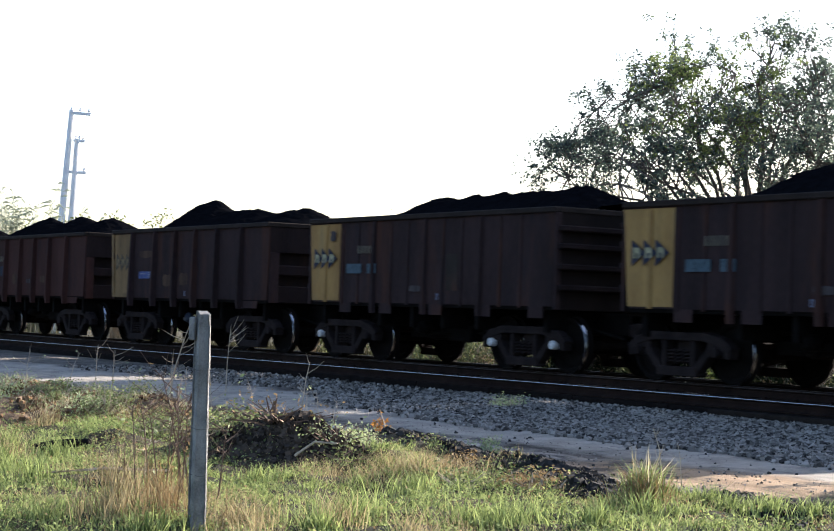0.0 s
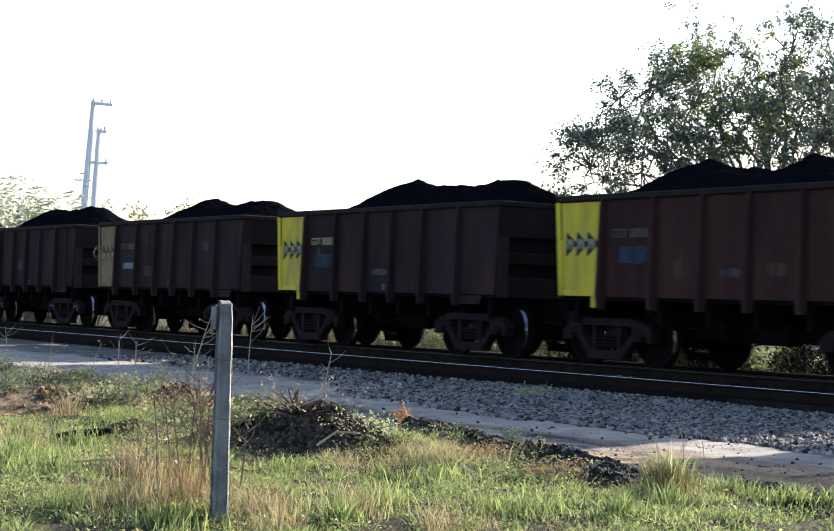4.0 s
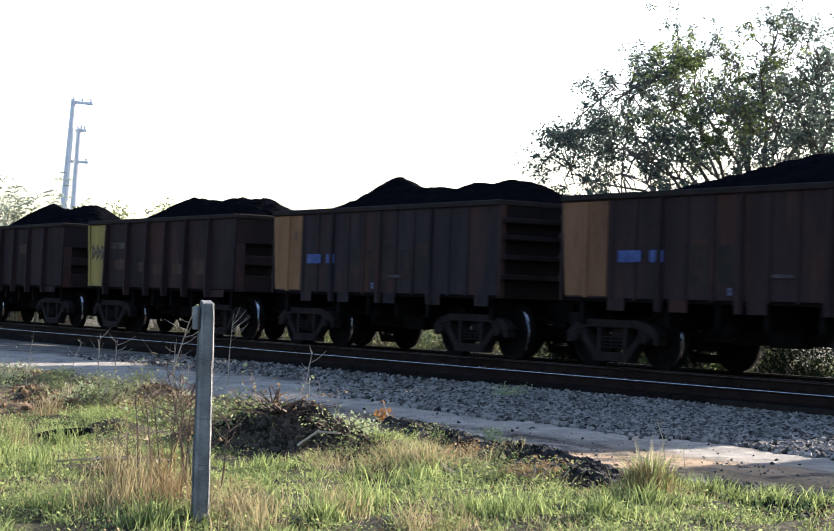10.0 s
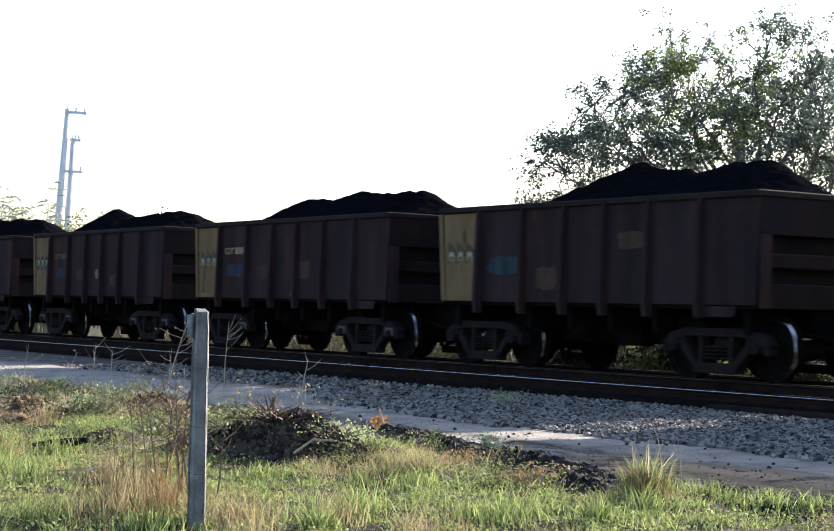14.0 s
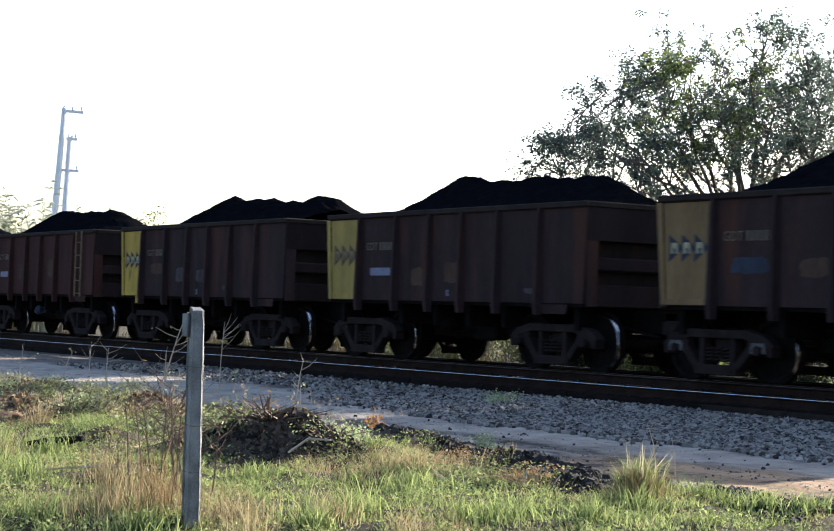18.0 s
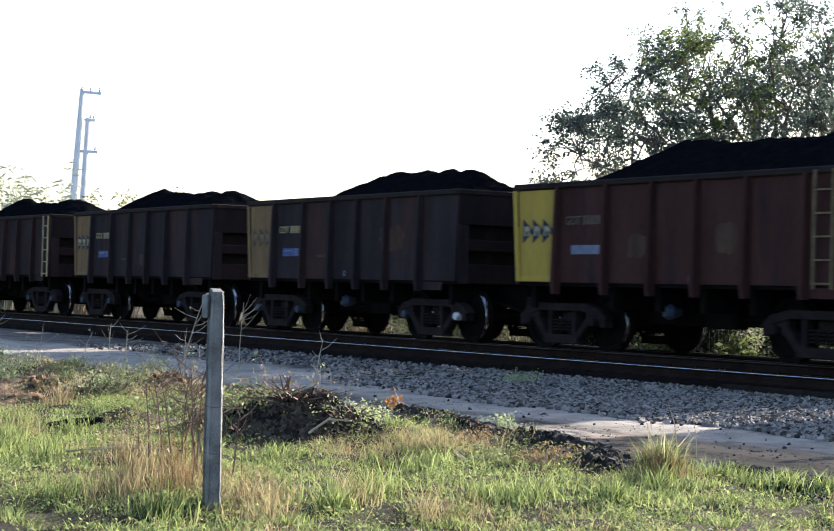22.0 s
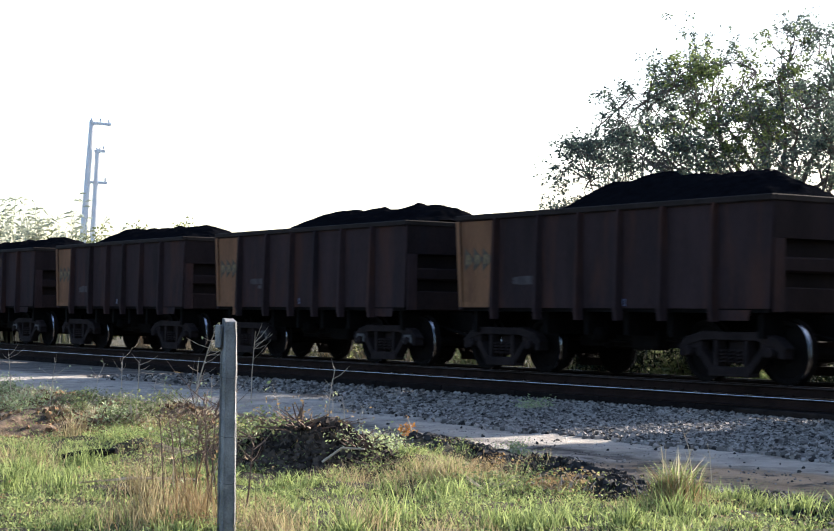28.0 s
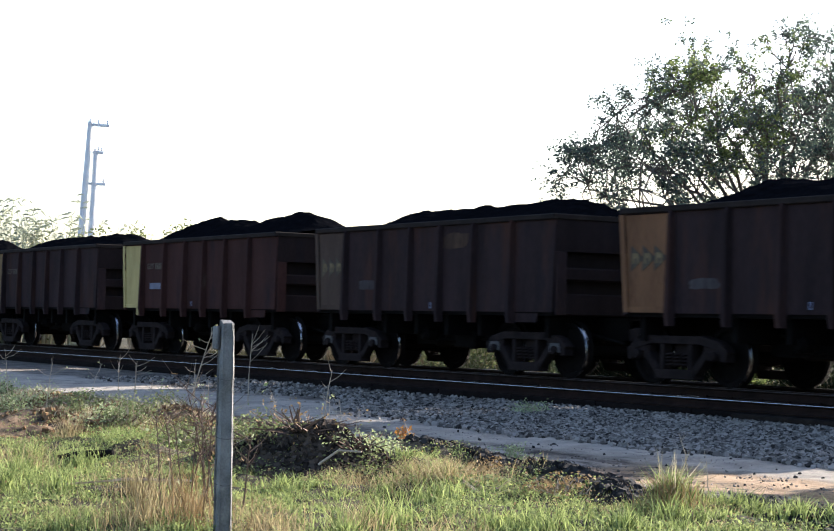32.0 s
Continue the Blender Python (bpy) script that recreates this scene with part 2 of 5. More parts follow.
# yellow-green leaf whose colour holds the sun shining through it
M_SUNLEAF = leaf_mat("sun_toned_leaf", (.040, .062, .024), (.15, .185, .065), .60)
# bush leaf with the shade behind the train put into its colour
M_SHADEBUSH = leaf_mat("shade_darkened_leaf", (.006, .011, .006), (.026, .040, .018), .10)
M_OLIVE = leaf_mat("olive_grass_blade", (.014, .016, .008), (.060, .058, .030), .30)
# reed colour lifted and greyed to hold the bright haze of the distance
M_REED = leaf_mat("haze_pale_reed", (.30, .32, .25), (.54, .56, .45), .5)
M_WEED = leaf_mat("pale_weed_leaf", (.20, .25, .10), (.42, .46, .27), .35)
M_BRACKEN = leaf_mat("brown_bracken", (.13, .09, .045), (.32, .22, .11), .25)
M_BUSH = leaf_mat("bush_leaf", (.075, .095, .038), (.21, .235, .11), .4)
M_GRASS = leaf_mat("grass_blade", (.052, .080, .025), (.37, .43, .155), .42)
M_DRY = leaf_mat("dry_grass_blade", (.13, .098, .052), (.42, .35, .19), .4)
M_STRAW = leaf_mat("pale_straw", (.28, .24, .14), (.50, .44, .30), .3)
M_STONE = leaf_mat("ballast_stone", (.012, .011, .011), (.29, .262, .235), .0, .95, .1)
M_COALSTONE = leaf_mat("dark_rubble", (.008, .008, .009), (.045, .043, .041), .0, .95, .1)
M_CHAR = mat("charred_wood", (.004, .004, .004), (.014, .012, .011), .95, 8, 60, .5, spec=.05)
M_CLOD = leaf_mat("dark_soil_clod", (.013, .011, .010), (.080, .064, .052), .0, .95, .05)


def ground_mat():
    """Grass soil, dirt road, ballast bed and far field by the place on the plan, with ragged edges."""
    m = bpy.data.materials.new("ground_soil")
    m.use_nodes = True
    nt = m.node_tree
    n, link = nt.nodes, nt.links.new
    p = n["Principled BSDF"]
    co = n.new("ShaderNodeTexCoord")
    sep = n.new("ShaderNodeSeparateXYZ")
    link(co.outputs["Object"], sep.inputs[0])

    def tex(s, detail=6.0, rough=.6):
        t = n.new("ShaderNodeTexNoise")
        t.inputs["Scale"].default_value, t.inputs["Detail"].default_value, t.inputs["Roughness"].default_value = s, detail, rough
        link(co.outputs["Object"], t.inputs["Vector"])
        return t.outputs["Fac"]

    def ramp(fac, a, b, p0=.4, p1=.6):
        r = n.new("ShaderNodeValToRGB")
        r.color_ramp.elements[0].position, r.color_ramp.elements[1].position = p0, p1
        r.color_ramp.elements[0].color, r.color_ramp.elements[1].color = (*a, 1), (*b, 1)
        link(fac, r.inputs["Fac"])
        return r.outputs["Color"]

    def step(value, lo, hi):
        r = n.new("ShaderNodeMapRange")
        r.interpolation_type = "SMOOTHSTEP"
        r.inputs["From Min"].default_value, r.inputs["From Max"].default_value = lo, hi
        link(value, r.inputs["Value"])
        return r.outputs["Result"]

    def mix(fac, a, b):
        x = n.new("ShaderNodeMix")
        x.data_type = "RGBA"
        link(fac, x.inputs["Factor"])
        link(a, x.inputs["A"])
        link(b, x.inputs["B"])
        return x.outputs["Result"]

    def math2(op, a, b):
        x = n.new("ShaderNodeMath")
        x.operation = op
        for i, v in enumerate((a, b)):
            if isinstance(v, float):
                x.inputs[i].default_value = v
            else:
                link(v, x.inputs[i])
        return x.outputs[0]

    edge = math2("MULTIPLY", math2("SUBTRACT", tex(.7, 8.0, .62), .5), 2.6)
    y = math2("ADD", sep.outputs["Y"], edge)
    y2 = math2("ADD", sep.outputs["Y"], math2("MULTIPLY", edge, .35))
    slant = math2("ADD", y2, math2("MULTIPLY", math2("MINIMUM", math2("ADD", sep.outputs["X"], 11.7), .5), .27))
    slant = math2("SUBTRACT", slant, math2("MULTIPLY", step(sep.outputs["X"], -11.3, -10.7), .45))
    grass = ramp(tex(2.2), (.013, .013, .007), (.055, .046, .025))
    orange = mix(step(tex(1.7, 9.0, .75), .42, .56), ramp(tex(7.0), (.028, .020, .013), (.12, .082, .052)), ramp(tex(4.0), (.14, .088, .052), (.34, .225, .135)))
    long = n.new("ShaderNodeMapping")
    long.inputs["Scale"].default_value = (.22, 1.5, 1.0)
    link(co.outputs["Object"], long.inputs["Vector"])
    tracks = n.new("ShaderNodeTexNoise")
    tracks.inputs["Scale"].default_value, tracks.inputs["Detail"].default_value, tracks.inputs["Roughness"].default_value = 1.0, 8.0, .68
    link(long.outputs["Vector"], tracks.inputs["Vector"])
    pale = ramp(tex(1.6, 9.0, .7), (.20, .178, .152), (.34, .305, .26), .36, .60)
    road = mix(step(tex(2.4, 9.0, .75), .36, .46), ramp(tex(14.0), (.085, .078, .070), (.20, .185, .165)), pale)
    mud = ramp(tex(3.2, 9.0, .74), (.030, .026, .022), (.155, .14, .122), .40, .58)
    wash = mix(step(tracks.outputs["Fac"], .54, .61), mud, pale)
    ochre = mix(step(tex(3.0, 9.0, .74), .42, .52), ramp(tex(6.0), (.070, .054, .040), (.15, .115, .084)), ramp(tracks.outputs["Fac"], (.17, .112, .066), (.34, .235, .145), .40, .58))
    ochre = mix(step(y2, 10.1, 10.7), mud, ochre)
    rut = mix(step(math2("ADD", sep.outputs["X"], math2("MULTIPLY", edge, .8)), -15.6, -13.8), wash, ochre)
    bed = ramp(tex(12.0, 8.0, .7), (.040, .034, .029), (.15, .13, .11))
    dirt = ramp(tex(1.8, 9.0, .72), (.060, .050, .042), (.19, .165, .14), .40, .60)
    bed = mix(step(math2("ADD", sep.outputs["X"], math2("MULTIPLY", edge, 2.0)), -27.0, -20.0), dirt, bed)
    bank = math2("MULTIPLY", step(math2("MULTIPLY", sep.outputs["X"], -1.0), 19.0, 20.6), step(y, 6.4, 7.4))
    c = mix(bank, grass, orange)
    far = n.new("ShaderNodeVectorMath")
    far.operation = "DISTANCE"
    far.inputs[1].default_value = (-14.95, 8.2, .1)
    link(co.outputs["Object"], far.inputs[0])
    heap = ramp(tex(5.0), (.016, .013, .010), (.075, .058, .044))
    c = mix(step(math2("SUBTRACT", 1.05, math2("ADD", far.outputs["Value"], math2("MULTIPLY", edge, .3))), 0.0, .3), c, heap)
    start = math2("MAXIMUM", math2("MULTIPLY", step(math2("MULTIPLY", sep.outputs["X"], -1.0), 17.0, 19.5), 1.0), 0.0)
    c = mix(step(math2("SUBTRACT", slant, math2("MULTIPLY", start, -.6)), 9.35, 9.75), c, rut)
    c = mix(step(y2, 12.1, 12.7), c, road)
    c = mix(step(math2("SUBTRACT", y, math2("MULTIPLY", step(math2("MULTIPLY", sep.outputs["X"], -1.0), 21.0, 27.0), 1.6)), 13.4, 14.1), c, bed)
    c = mix(step(y, 21.9, 22.7), c, grass)
    link(c, p.inputs["Base Color"])
    p.inputs["Roughness"].default_value = .95
    p.inputs["Specular IOR Level"].default_value = .15
    bp = n.new("ShaderNodeBump")
    bp.inputs["Strength"].default_value, bp.inputs["Distance"].default_value = .6, .06
    link(tex(24.0, 8.0, .7), bp.inputs["Height"])
    link(bp.outputs["Normal"], p.inputs["Normal"])
    return m


M_GROUND = ground_mat()


# ---- mesh tools ----
def mesh_from(name, verts, faces, material, smooth=False):
    me = bpy.data.meshes.new(name)
    me.from_pydata([tuple(v) for v in verts], [], [tuple(f) for f in faces])
    me.materials.append(material)
    if smooth:
        me.polygons.foreach_set("use_smooth", [True] * len(me.polygons))
    me.update()
    return me


def child(name, me, parent, at=None, label=""):
    ob = new(name, me)
    ob.parent = parent
    if at is not None:
        ob.matrix_basis = at
    return tagged(ob, label=label) if label else ob


def boxes(name, items, material, bevel=0.0):
    """One mesh of bevelled boxes: (x0, x1, y0, y1, z0, z1)."""
    bm = bmesh.new()
    for x0, x1, y0, y1, z0, z1 in items:
        vs = [bm.verts.new(c) for c in ((x0, y0, z0), (x1, y0, z0), (x1, y1, z0), (x0, y1, z0), (x0, y0, z1), (x1, y0, z1), (x1, y1, z1), (x0, y1, z1))]
        for f in ((3, 2, 1, 0), (4, 5, 6, 7), (0, 1, 5, 4), (1, 2, 6, 5), (2, 3, 7, 6), (3, 0, 4, 7)):
            bm.faces.new([vs[i] for i in f])
    if bevel:
        bmesh.ops.bevel(bm, geom=bm.edges[:], offset=bevel, segments=1, affect="EDGES")
    return finish(name, bm, material)


def finish(name, bm, material, smooth=False):
    me = bpy.data.meshes.new(name)
    bm.to_mesh(me)
    bm.free()
    me.materials.append(material)
    if smooth:
        me.polygons.foreach_set("use_smooth", [True] * len(me.polygons))
    return me


def prism(name, outline, y0, y1, material, bevel=0.0):
    """An x-z outline, given counter-clockwise seen from -y, pulled from y0 to y1."""
    bm = bmesh.new()
    a = [bm.verts.new((x, y0, z)) for x, z in outline]
    b = [bm.verts.new((x, y1, z)) for x, z in outline]
    k = len(outline)
    bm.faces.new(a)
    bm.faces.new(b[::-1])
    for i in range(k):
        bm.faces.new((a[(i + 1) % k], a[i], b[i], b[(i + 1) % k]))
    if bevel:
        bmesh.ops.bevel(bm, geom=bm.edges[:], offset=bevel, segments=1, affect="EDGES")
    return finish(name, bm, material)


def lathe(name, profile, material, steps=28, axis="Y"):
    """Profile of (radius, along) turned round an axis through the origin."""
    vs, fs = [], []
    k = len(profile)
    for i in range(steps):
        a = 2 * math.pi * i / steps
        for r, h in profile:
            c, s = r * math.cos(a), r * math.sin(a)
            vs.append((c, h, s) if axis == "Y" else (c, s, h))
    for i in range(steps):
        j = (i + 1) % steps
        for q in range(k - 1):
            fs.append((i * k + q, i * k + q + 1, j * k + q + 1, j * k + q))
    return mesh_from(name, vs, fs, material)


def tube(points, radii, sides=6):
    """Vertices and faces of a bent, tapered round stick."""
    vs, fs = [], []
    pts = [Vector(p) for p in points]
    for i, (p, r) in enumerate(zip(pts, radii)):
        d = (pts[min(i + 1, len(pts) - 1)] - pts[max(i - 1, 0)]).normalized()
        u = d.orthogonal().normalized()
        w = d.cross(u)
        for s in range(sides):
            a = 2 * math.pi * s / sides
            vs.append(p + (u * math.cos(a) + w * math.sin(a)) * r)
    for i in range(len(pts) - 1):
        for s in range(sides):
            t = (s + 1) % sides
            fs.append((i * sides + s, i * sides + t, (i + 1) * sides + t, (i + 1) * sides + s))
    fs.append(tuple(range(sides))[::-1])
    fs.append(tuple((len(pts) - 1) * sides + s for s in range(sides)))
    return vs, fs


def merge(pieces):
    vs, fs = [], []
    for v, f in pieces:
        o = len(vs)
        vs.extend(v)
        fs.extend(tuple(i + o for i in q) for q in f)
    return vs, fs


# ---- ground ----
def ease(e0, e1, x):
    t = min(1.0, max(0.0, (x - e0) / (e1 - e0)))
    return t * t * (3 - 2 * t)


def smooth(e0, e1, x):
    t = np.clip((x - e0) / (e1 - e0), 0, 1)
    return t * t * (3 - 2 * t)


MOUNDS = [(-15.0, 8.0, .30, .45, .38), (-14.8, 8.45, .36, .45, .40), (-15.7, 7.75, .20, .5, .3), (-14.2, 8.9, .14, .4, .35), (-24.5, 9.4, .26, 3.6, .65), (-20.4, 9.7, .16, 1.3, .4), (-17.3, 10.9, .08, .9, .4), (-16.2, 10.3, .14, .9, .32),
          (-14.6, 9.95, .14, .9, .26), (-12.9, 9.55, .14, .8, .26), (-11.6, 9.2, .12, .7, .24), (-10.45, 8.82, .12, .35, .3), (-10.9, 5.2, .06, .5, .4), (-18.6, 8.0, .10, 1.0, .6), (-17.4, 7.5, .10, .7, .35), (-21.6, 8.3, .16, 1.2, .8), (-23.5, 8.0, .14, 1.5, .7)]


def road_edge(x):
    """Where the grass ends and the spilled rubble begins."""
    return 9.42 - .27 * (min(x, -11.2) + 11.7) + .45 * ease(-11.3, -10.7, x)


def height(x, y):
    """The ground's height; works on arrays."""
    z = -0.17 + 0.035 * np.sin(x * 1.3 + 0.7 * y) * np.sin(y * 1.7 - 0.4 * x) + 0.02 * np.sin(3.1 * x + 2.3 * y)
    z = z + (.028 * np.sin(5.1 * x + 1.3 * y) * np.sin(4.3 * y - 1.7 * x) + .018 * np.sin(9.0 * x - 3.0 * y) * np.sin(7.4 * y + 2.2 * x)) * (1 - smooth(9.0, 10.2, y))
    z = z - 0.10 * smooth(10.0, 11.4, y)
    z = z + (-0.25 + 0.012 * np.sin(1.3 * x - 2.2 * y) + .012 * np.sin(3.7 * x + 4.1 * y) * np.sin(2.9 * x - 5.3 * y) - z) * smooth(10.2, 11.6, y)
    z = z + (-0.25 - z) * smooth(13.4, 15.4, y)
    z = z - 0.05 * smooth(18.15, 18.4, y)
    z = z + 0.19 * smooth(18.52, 18.85, y) - 0.19 * smooth(21.3, 22.3, y)
    z = z - 0.05 * smooth(22.6, 26.0, y)
    for mx, my, h, a, b in MOUNDS:
        z = z + h * np.exp(-((x - mx) / a) ** 2 - ((y - my) / b) ** 2)
    return z


def spread(lo, hi, near, step, far):
    """Coordinates, close together within (lo, hi) and wider and wider outside."""
    inner = list(np.arange(lo, hi, step))
    out, d, x = [], near, inner[-1]
    while x < far:
        x += d
        d *= 1.5
        out.append(x)
    low, d, x = [], near, lo
    while x > -far:
        x -= d
        d *= 1.5
        low.append(x)
    return np.array(low[::-1] + inner + out)


def build_ground():
    xs, ys = spread(-36, -6, .4, .14, 2400), spread(2.5, 24, .4, .14, 2400)
    gx, gy = np.meshgrid(xs, ys)
    gz = height(gx, gy)
    rough = np.array([[noise.noise((a * 2.1, b * 2.1, 0.0)) for a in xs] for b in ys])
    lumps = np.array([[noise.noise((a * 3.1, b * 3.1, 5.0)) + .6 * noise.noise((a * 6.5, b * 6.5, 2.0)) for a in xs] for b in ys])
    gz = gz + rough * (0.03 - 0.022 * smooth(9.6, 11.0, gy)) + lumps * .07 * smooth(19.4, 20.6, -gx) * (1 - smooth(10.0, 10.9, gy)) * smooth(6.4, 7.6, gy)
    vs = np.stack([gx, gy, gz], -1).reshape(-1, 3)
    w, fs = len(xs), []
    for j in range(len(ys) - 1):
        for i in range(w - 1):
            a = j * w + i
            fs.append((a, a + 1, a + w + 1, a + w))
    tagged(new("ground", mesh_from("ground", vs.tolist(), fs, M_GROUND, True)), "grassy verge, worn dirt road and gravel bed along the track", "ground", kind="structure")


build_ground()


# ---- railway track ----
def build_track():
    track = tagged(new("railway_track"), "broad-gauge railway track with dull brown rails on dark sleepers", "railway track", kind="structure")
    track.matrix_basis = pose(0, MID_Y, -0.0146 + LIFT, CANT)
    half = [(.075, -.172), (.075, -.158), (.02, -.142), (.011, -.12), (.011, -.05), (.036, -.038), (.036, -.006)]
    prof = half + [(.028, 0.0)] + [(-.028, 0.0)] + [(-a, b) for a, b in half[::-1]]
    for side in (-.835, .835):
        vs = [(x, side + a, b) for x in (-260, 90) for a, b in prof]
        k = len(prof)
        fs = [(i, (i + 1) % k, k + (i + 1) % k, k + i) for i in range(k)]
        rail = child("rail", mesh_from("rail", vs, fs, M_RAIL), track, label="rust-brown steel rail")
        x0, x1 = -260, 90
        head = [(-.0375, -.022), (-.034, -.009), (-.026, .0), (-.014, .004), (.014, .004), (.026, .0), (.034, -.009), (.0375, -.022)]
        child("rail_head", mesh_from("rail_head", [(x, side + a, b) for x in (x0, x1) for a, b in head], [(q, q + 1, q + 9, q + 8) for q in range(7)], M_DULLRAIL), rail, label="dull running surface")
    spare = tagged(new("spare_rail"), "spare rusty rail laid on timber blocks beside the track", "rail")
    spare.matrix_basis = pose(0, 18.44, .038)
    side = 0
    vs = [(x, a, b) for x in (-260, 90) for a, b in prof]
    child("rail_body", mesh_from("rail_body", vs, fs, M_RAIL), spare)
    child("rail_head", mesh_from("rail_head", [(x, a, b) for x in (x0, x1) for a, b in head], [(q, q + 1, q + 9, q + 8) for q in range(7)], M_TREAD), spare, label="polished top edge")
    rng = random.Random(6)
    # near-black timbers, added end to end, fill the band below the rail
    block = boxes("timber_block", [(-1.17, 1.17, -.13, .10, -.36, -.172)], M_STRINGER, .015)
    for i in range(26):
        child("timber_block", block, spare, pose(-60 + i * 2.36, rng.uniform(-.012, .012), rng.uniform(-.01, 0), 0, 0, rng.uniform(-.4, .4)))
    rng = random.Random(5)
    sl = [boxes("sleeper", [(-.12, .12, -1.16 - .05 * i, 1.25, -.36, -.176 + .004 * i)], M_SLEEPER, .012) for i in range(3)]
    plate = boxes("tie_plate", [(-.09, .09, -.17, .17, -.176, -.160), (-.03, .03, .09, .13, -.16, -.13), (-.03, .03, -.13, -.09, -.16, -.13)], M_RAIL)
    for i in range(118):
        x = -66 + i * .62 + rng.uniform(-.03, .03)
        s = child("sleeper", sl[i % 3], track, pose(x, rng.uniform(-.05, .05), 0, 0, 0, rng.uniform(-1, 1)))
        if -36 < x < -8:
            child("tie_plate", plate, s, pose(0, -.835, 0))


build_track()

# ---- wagons ----
RIBS_A = (1.25, 2.55, 3.70, 4.75, 5.85, 7.05)


def side_sheet(y, thick, taper):
    """The side's sheet, its ends drawn in towards the sill."""
    return [(taper, SILL), (BODY - taper * .4, SILL), (BODY, TOP - .09), (0, TOP - .09)], y, y + thick


def rib_mesh(name, depth, w0, w1, z0, z1, material):
    """A pressed stake, wider at the bottom and tapering into the sheet, on the -y face at y = 0."""
    vs = []
    for z, w, d in ((z0, w1, depth * .8), (z0 + .2, w1, depth), (z1 - .1, w0, depth * .75), (z1, w0, depth * .6)):
        vs += [(-w, 0, z), (-w * .72, -d, z), (w * .72, -d, z), (w, 0, z)]
    fs = []
    for i in range(3):
        for j in range(3):
            a = i * 4 + j
            fs.append((a, a + 1, a + 5, a + 4))
    fs += [(3, 2, 1, 0), (12, 13, 14, 15)]
    return mesh_from(name, vs, fs, material)


def ore_mesh(seed, shape):
    """A heaped load: a long slope up from the rear, an uneven crest and a short steep front."""
    start, full, level, end, bumps = shape
    nx, ny = 84, 24
    vs, fs = [], []
    for i in range(nx + 1):
        s = .07 + (BODY - .14) * i / nx
        up = min(1.0, max(0.0, (s - start) / (full - start)))
        q = min(1.0, max(0.0, (end + .3 - s) / 1.15))
        down = q * q * (3 - 2 * q)
        crest = level * up * down + sum(h * math.exp(-((s - c) / .42) ** 2) for c, h in bumps) * min(up, down)
        crest += .06 * up * down * noise.noise((s * 2.2, seed * 3.7, 1.0)) + .07 * up * down * abs(noise.noise((s * 3.6, seed * 1.3, 4.0)))
        low = -.28 * (1 - up) - .10
        for j in range(ny + 1):
            v = -1 + 2 * j / ny
            across = max(0.0, 1 - abs(v + .06 * noise.noise((s * 1.5, seed, 7.0))) ** 1.35)
            n2 = noise.noise((s * 4.2 + seed * 3.1, v * 4.0, seed))
            n3 = noise.noise((s * 13, v * 13, seed * 2.0))
            z = TOP + low + (crest - low) * across + (.04 * n2 + .03 * n3) * (.3 + across)
            vs.append((s, v * (HALF - .07), z))
    for i in range(nx):
        for j in range(ny):
            a = i * (ny + 1) + j
            fs.append((a, a + ny + 1, a + ny + 2, a + 1))
    return mesh_from("ore_load", vs, fs, M_ORE)


def wheel_mesh():
    r = WHEEL_R
    return lathe("wheel", [(.09, -.09), (.13, -.075), (.15, -.03), (r * .78, .0), (r * .86, -.062), (r - .012, -.066), (r, -.05), (r + .002, .035), (r + .028, .048), (r + .028, .075),
                           (r * .86, .075), (r * .78, .03), (.15, .04), (.13, .07), (.09, .08)], M_WHEEL, 36)


def tread_mesh():
    r = WHEEL_R + .003
    return lathe("wheel_tread", [(r - .006, -.0655), (r - .002, -.060), (r, -.05), (r + .001, -.022)], M_RIMGLEAM, 36)


def side_frame_mesh():
    """The cast frame with its two triangular windows and the middle window for the springs: solid between two outlines, built from bars."""
    bm = bmesh.new()

    def bar(x0, z0, x1, z1, w, y0, y1):
        d = Vector((x1 - x0, 0, z1 - z0)).normalized()
        nrm = Vector((-d.z, 0, d.x)) * w / 2
        a, b = Vector((x0, 0, z0)), Vector((x1, 0, z1))
        c = [a - nrm, b - nrm, b + nrm, a + nrm]
        lo = [bm.verts.new((p.x, y0, p.z)) for p in c]
        hi = [bm.verts.new((p.x, y1, p.z)) for p in c]
        bm.faces.new(lo)
        bm.faces.new(hi[::-1])
        for i in range(4):
            j = (i + 1) % 4
            bm.faces.new((lo[j], lo[i], hi[i], hi[j]))

    bar(-.62, .885, .62, .885, .13, -.11, .11)
    for s in (-1, 1):
        bar(s * .56, .895, s * .98, .80, .14, -.11, .11)
        bar(s * .93, .83, s * 1.16, .66, .15, -.10, .10)
        bar(s * 1.11, .74, s * 1.11, .56, .12, -.10, .10)
        bar(s * .71, .80, s * .71, .58, .12, -.09, .09)
        bar(s * .72, .80, s * 1.10, .76, .10, -.09, .09)
        bar(s * .74, .70, s * .40, .36, .13, -.10, .10)
        bar(s * .33, .86, s * .33, .34, .10, -.09, .09)
    bar(-.46, .345, .46, .345, .15, -.12, .12)
    bmesh.ops.bevel(bm, geom=bm.edges[:], offset=.012, segments=1, affect="EDGES")
    return finish("side_frame", bm, M_UNDER)


def spring_mesh():
    pts = [(.075 * math.cos(a), .075 * math.sin(a), .46 + .22 * a / (2 * math.pi * 4)) for a in np.linspace(0, 2 * math.pi * 4, 34)]
    return mesh_from("coil_spring", *tube(pts, [.018] * 34, 4), M_UNDER)


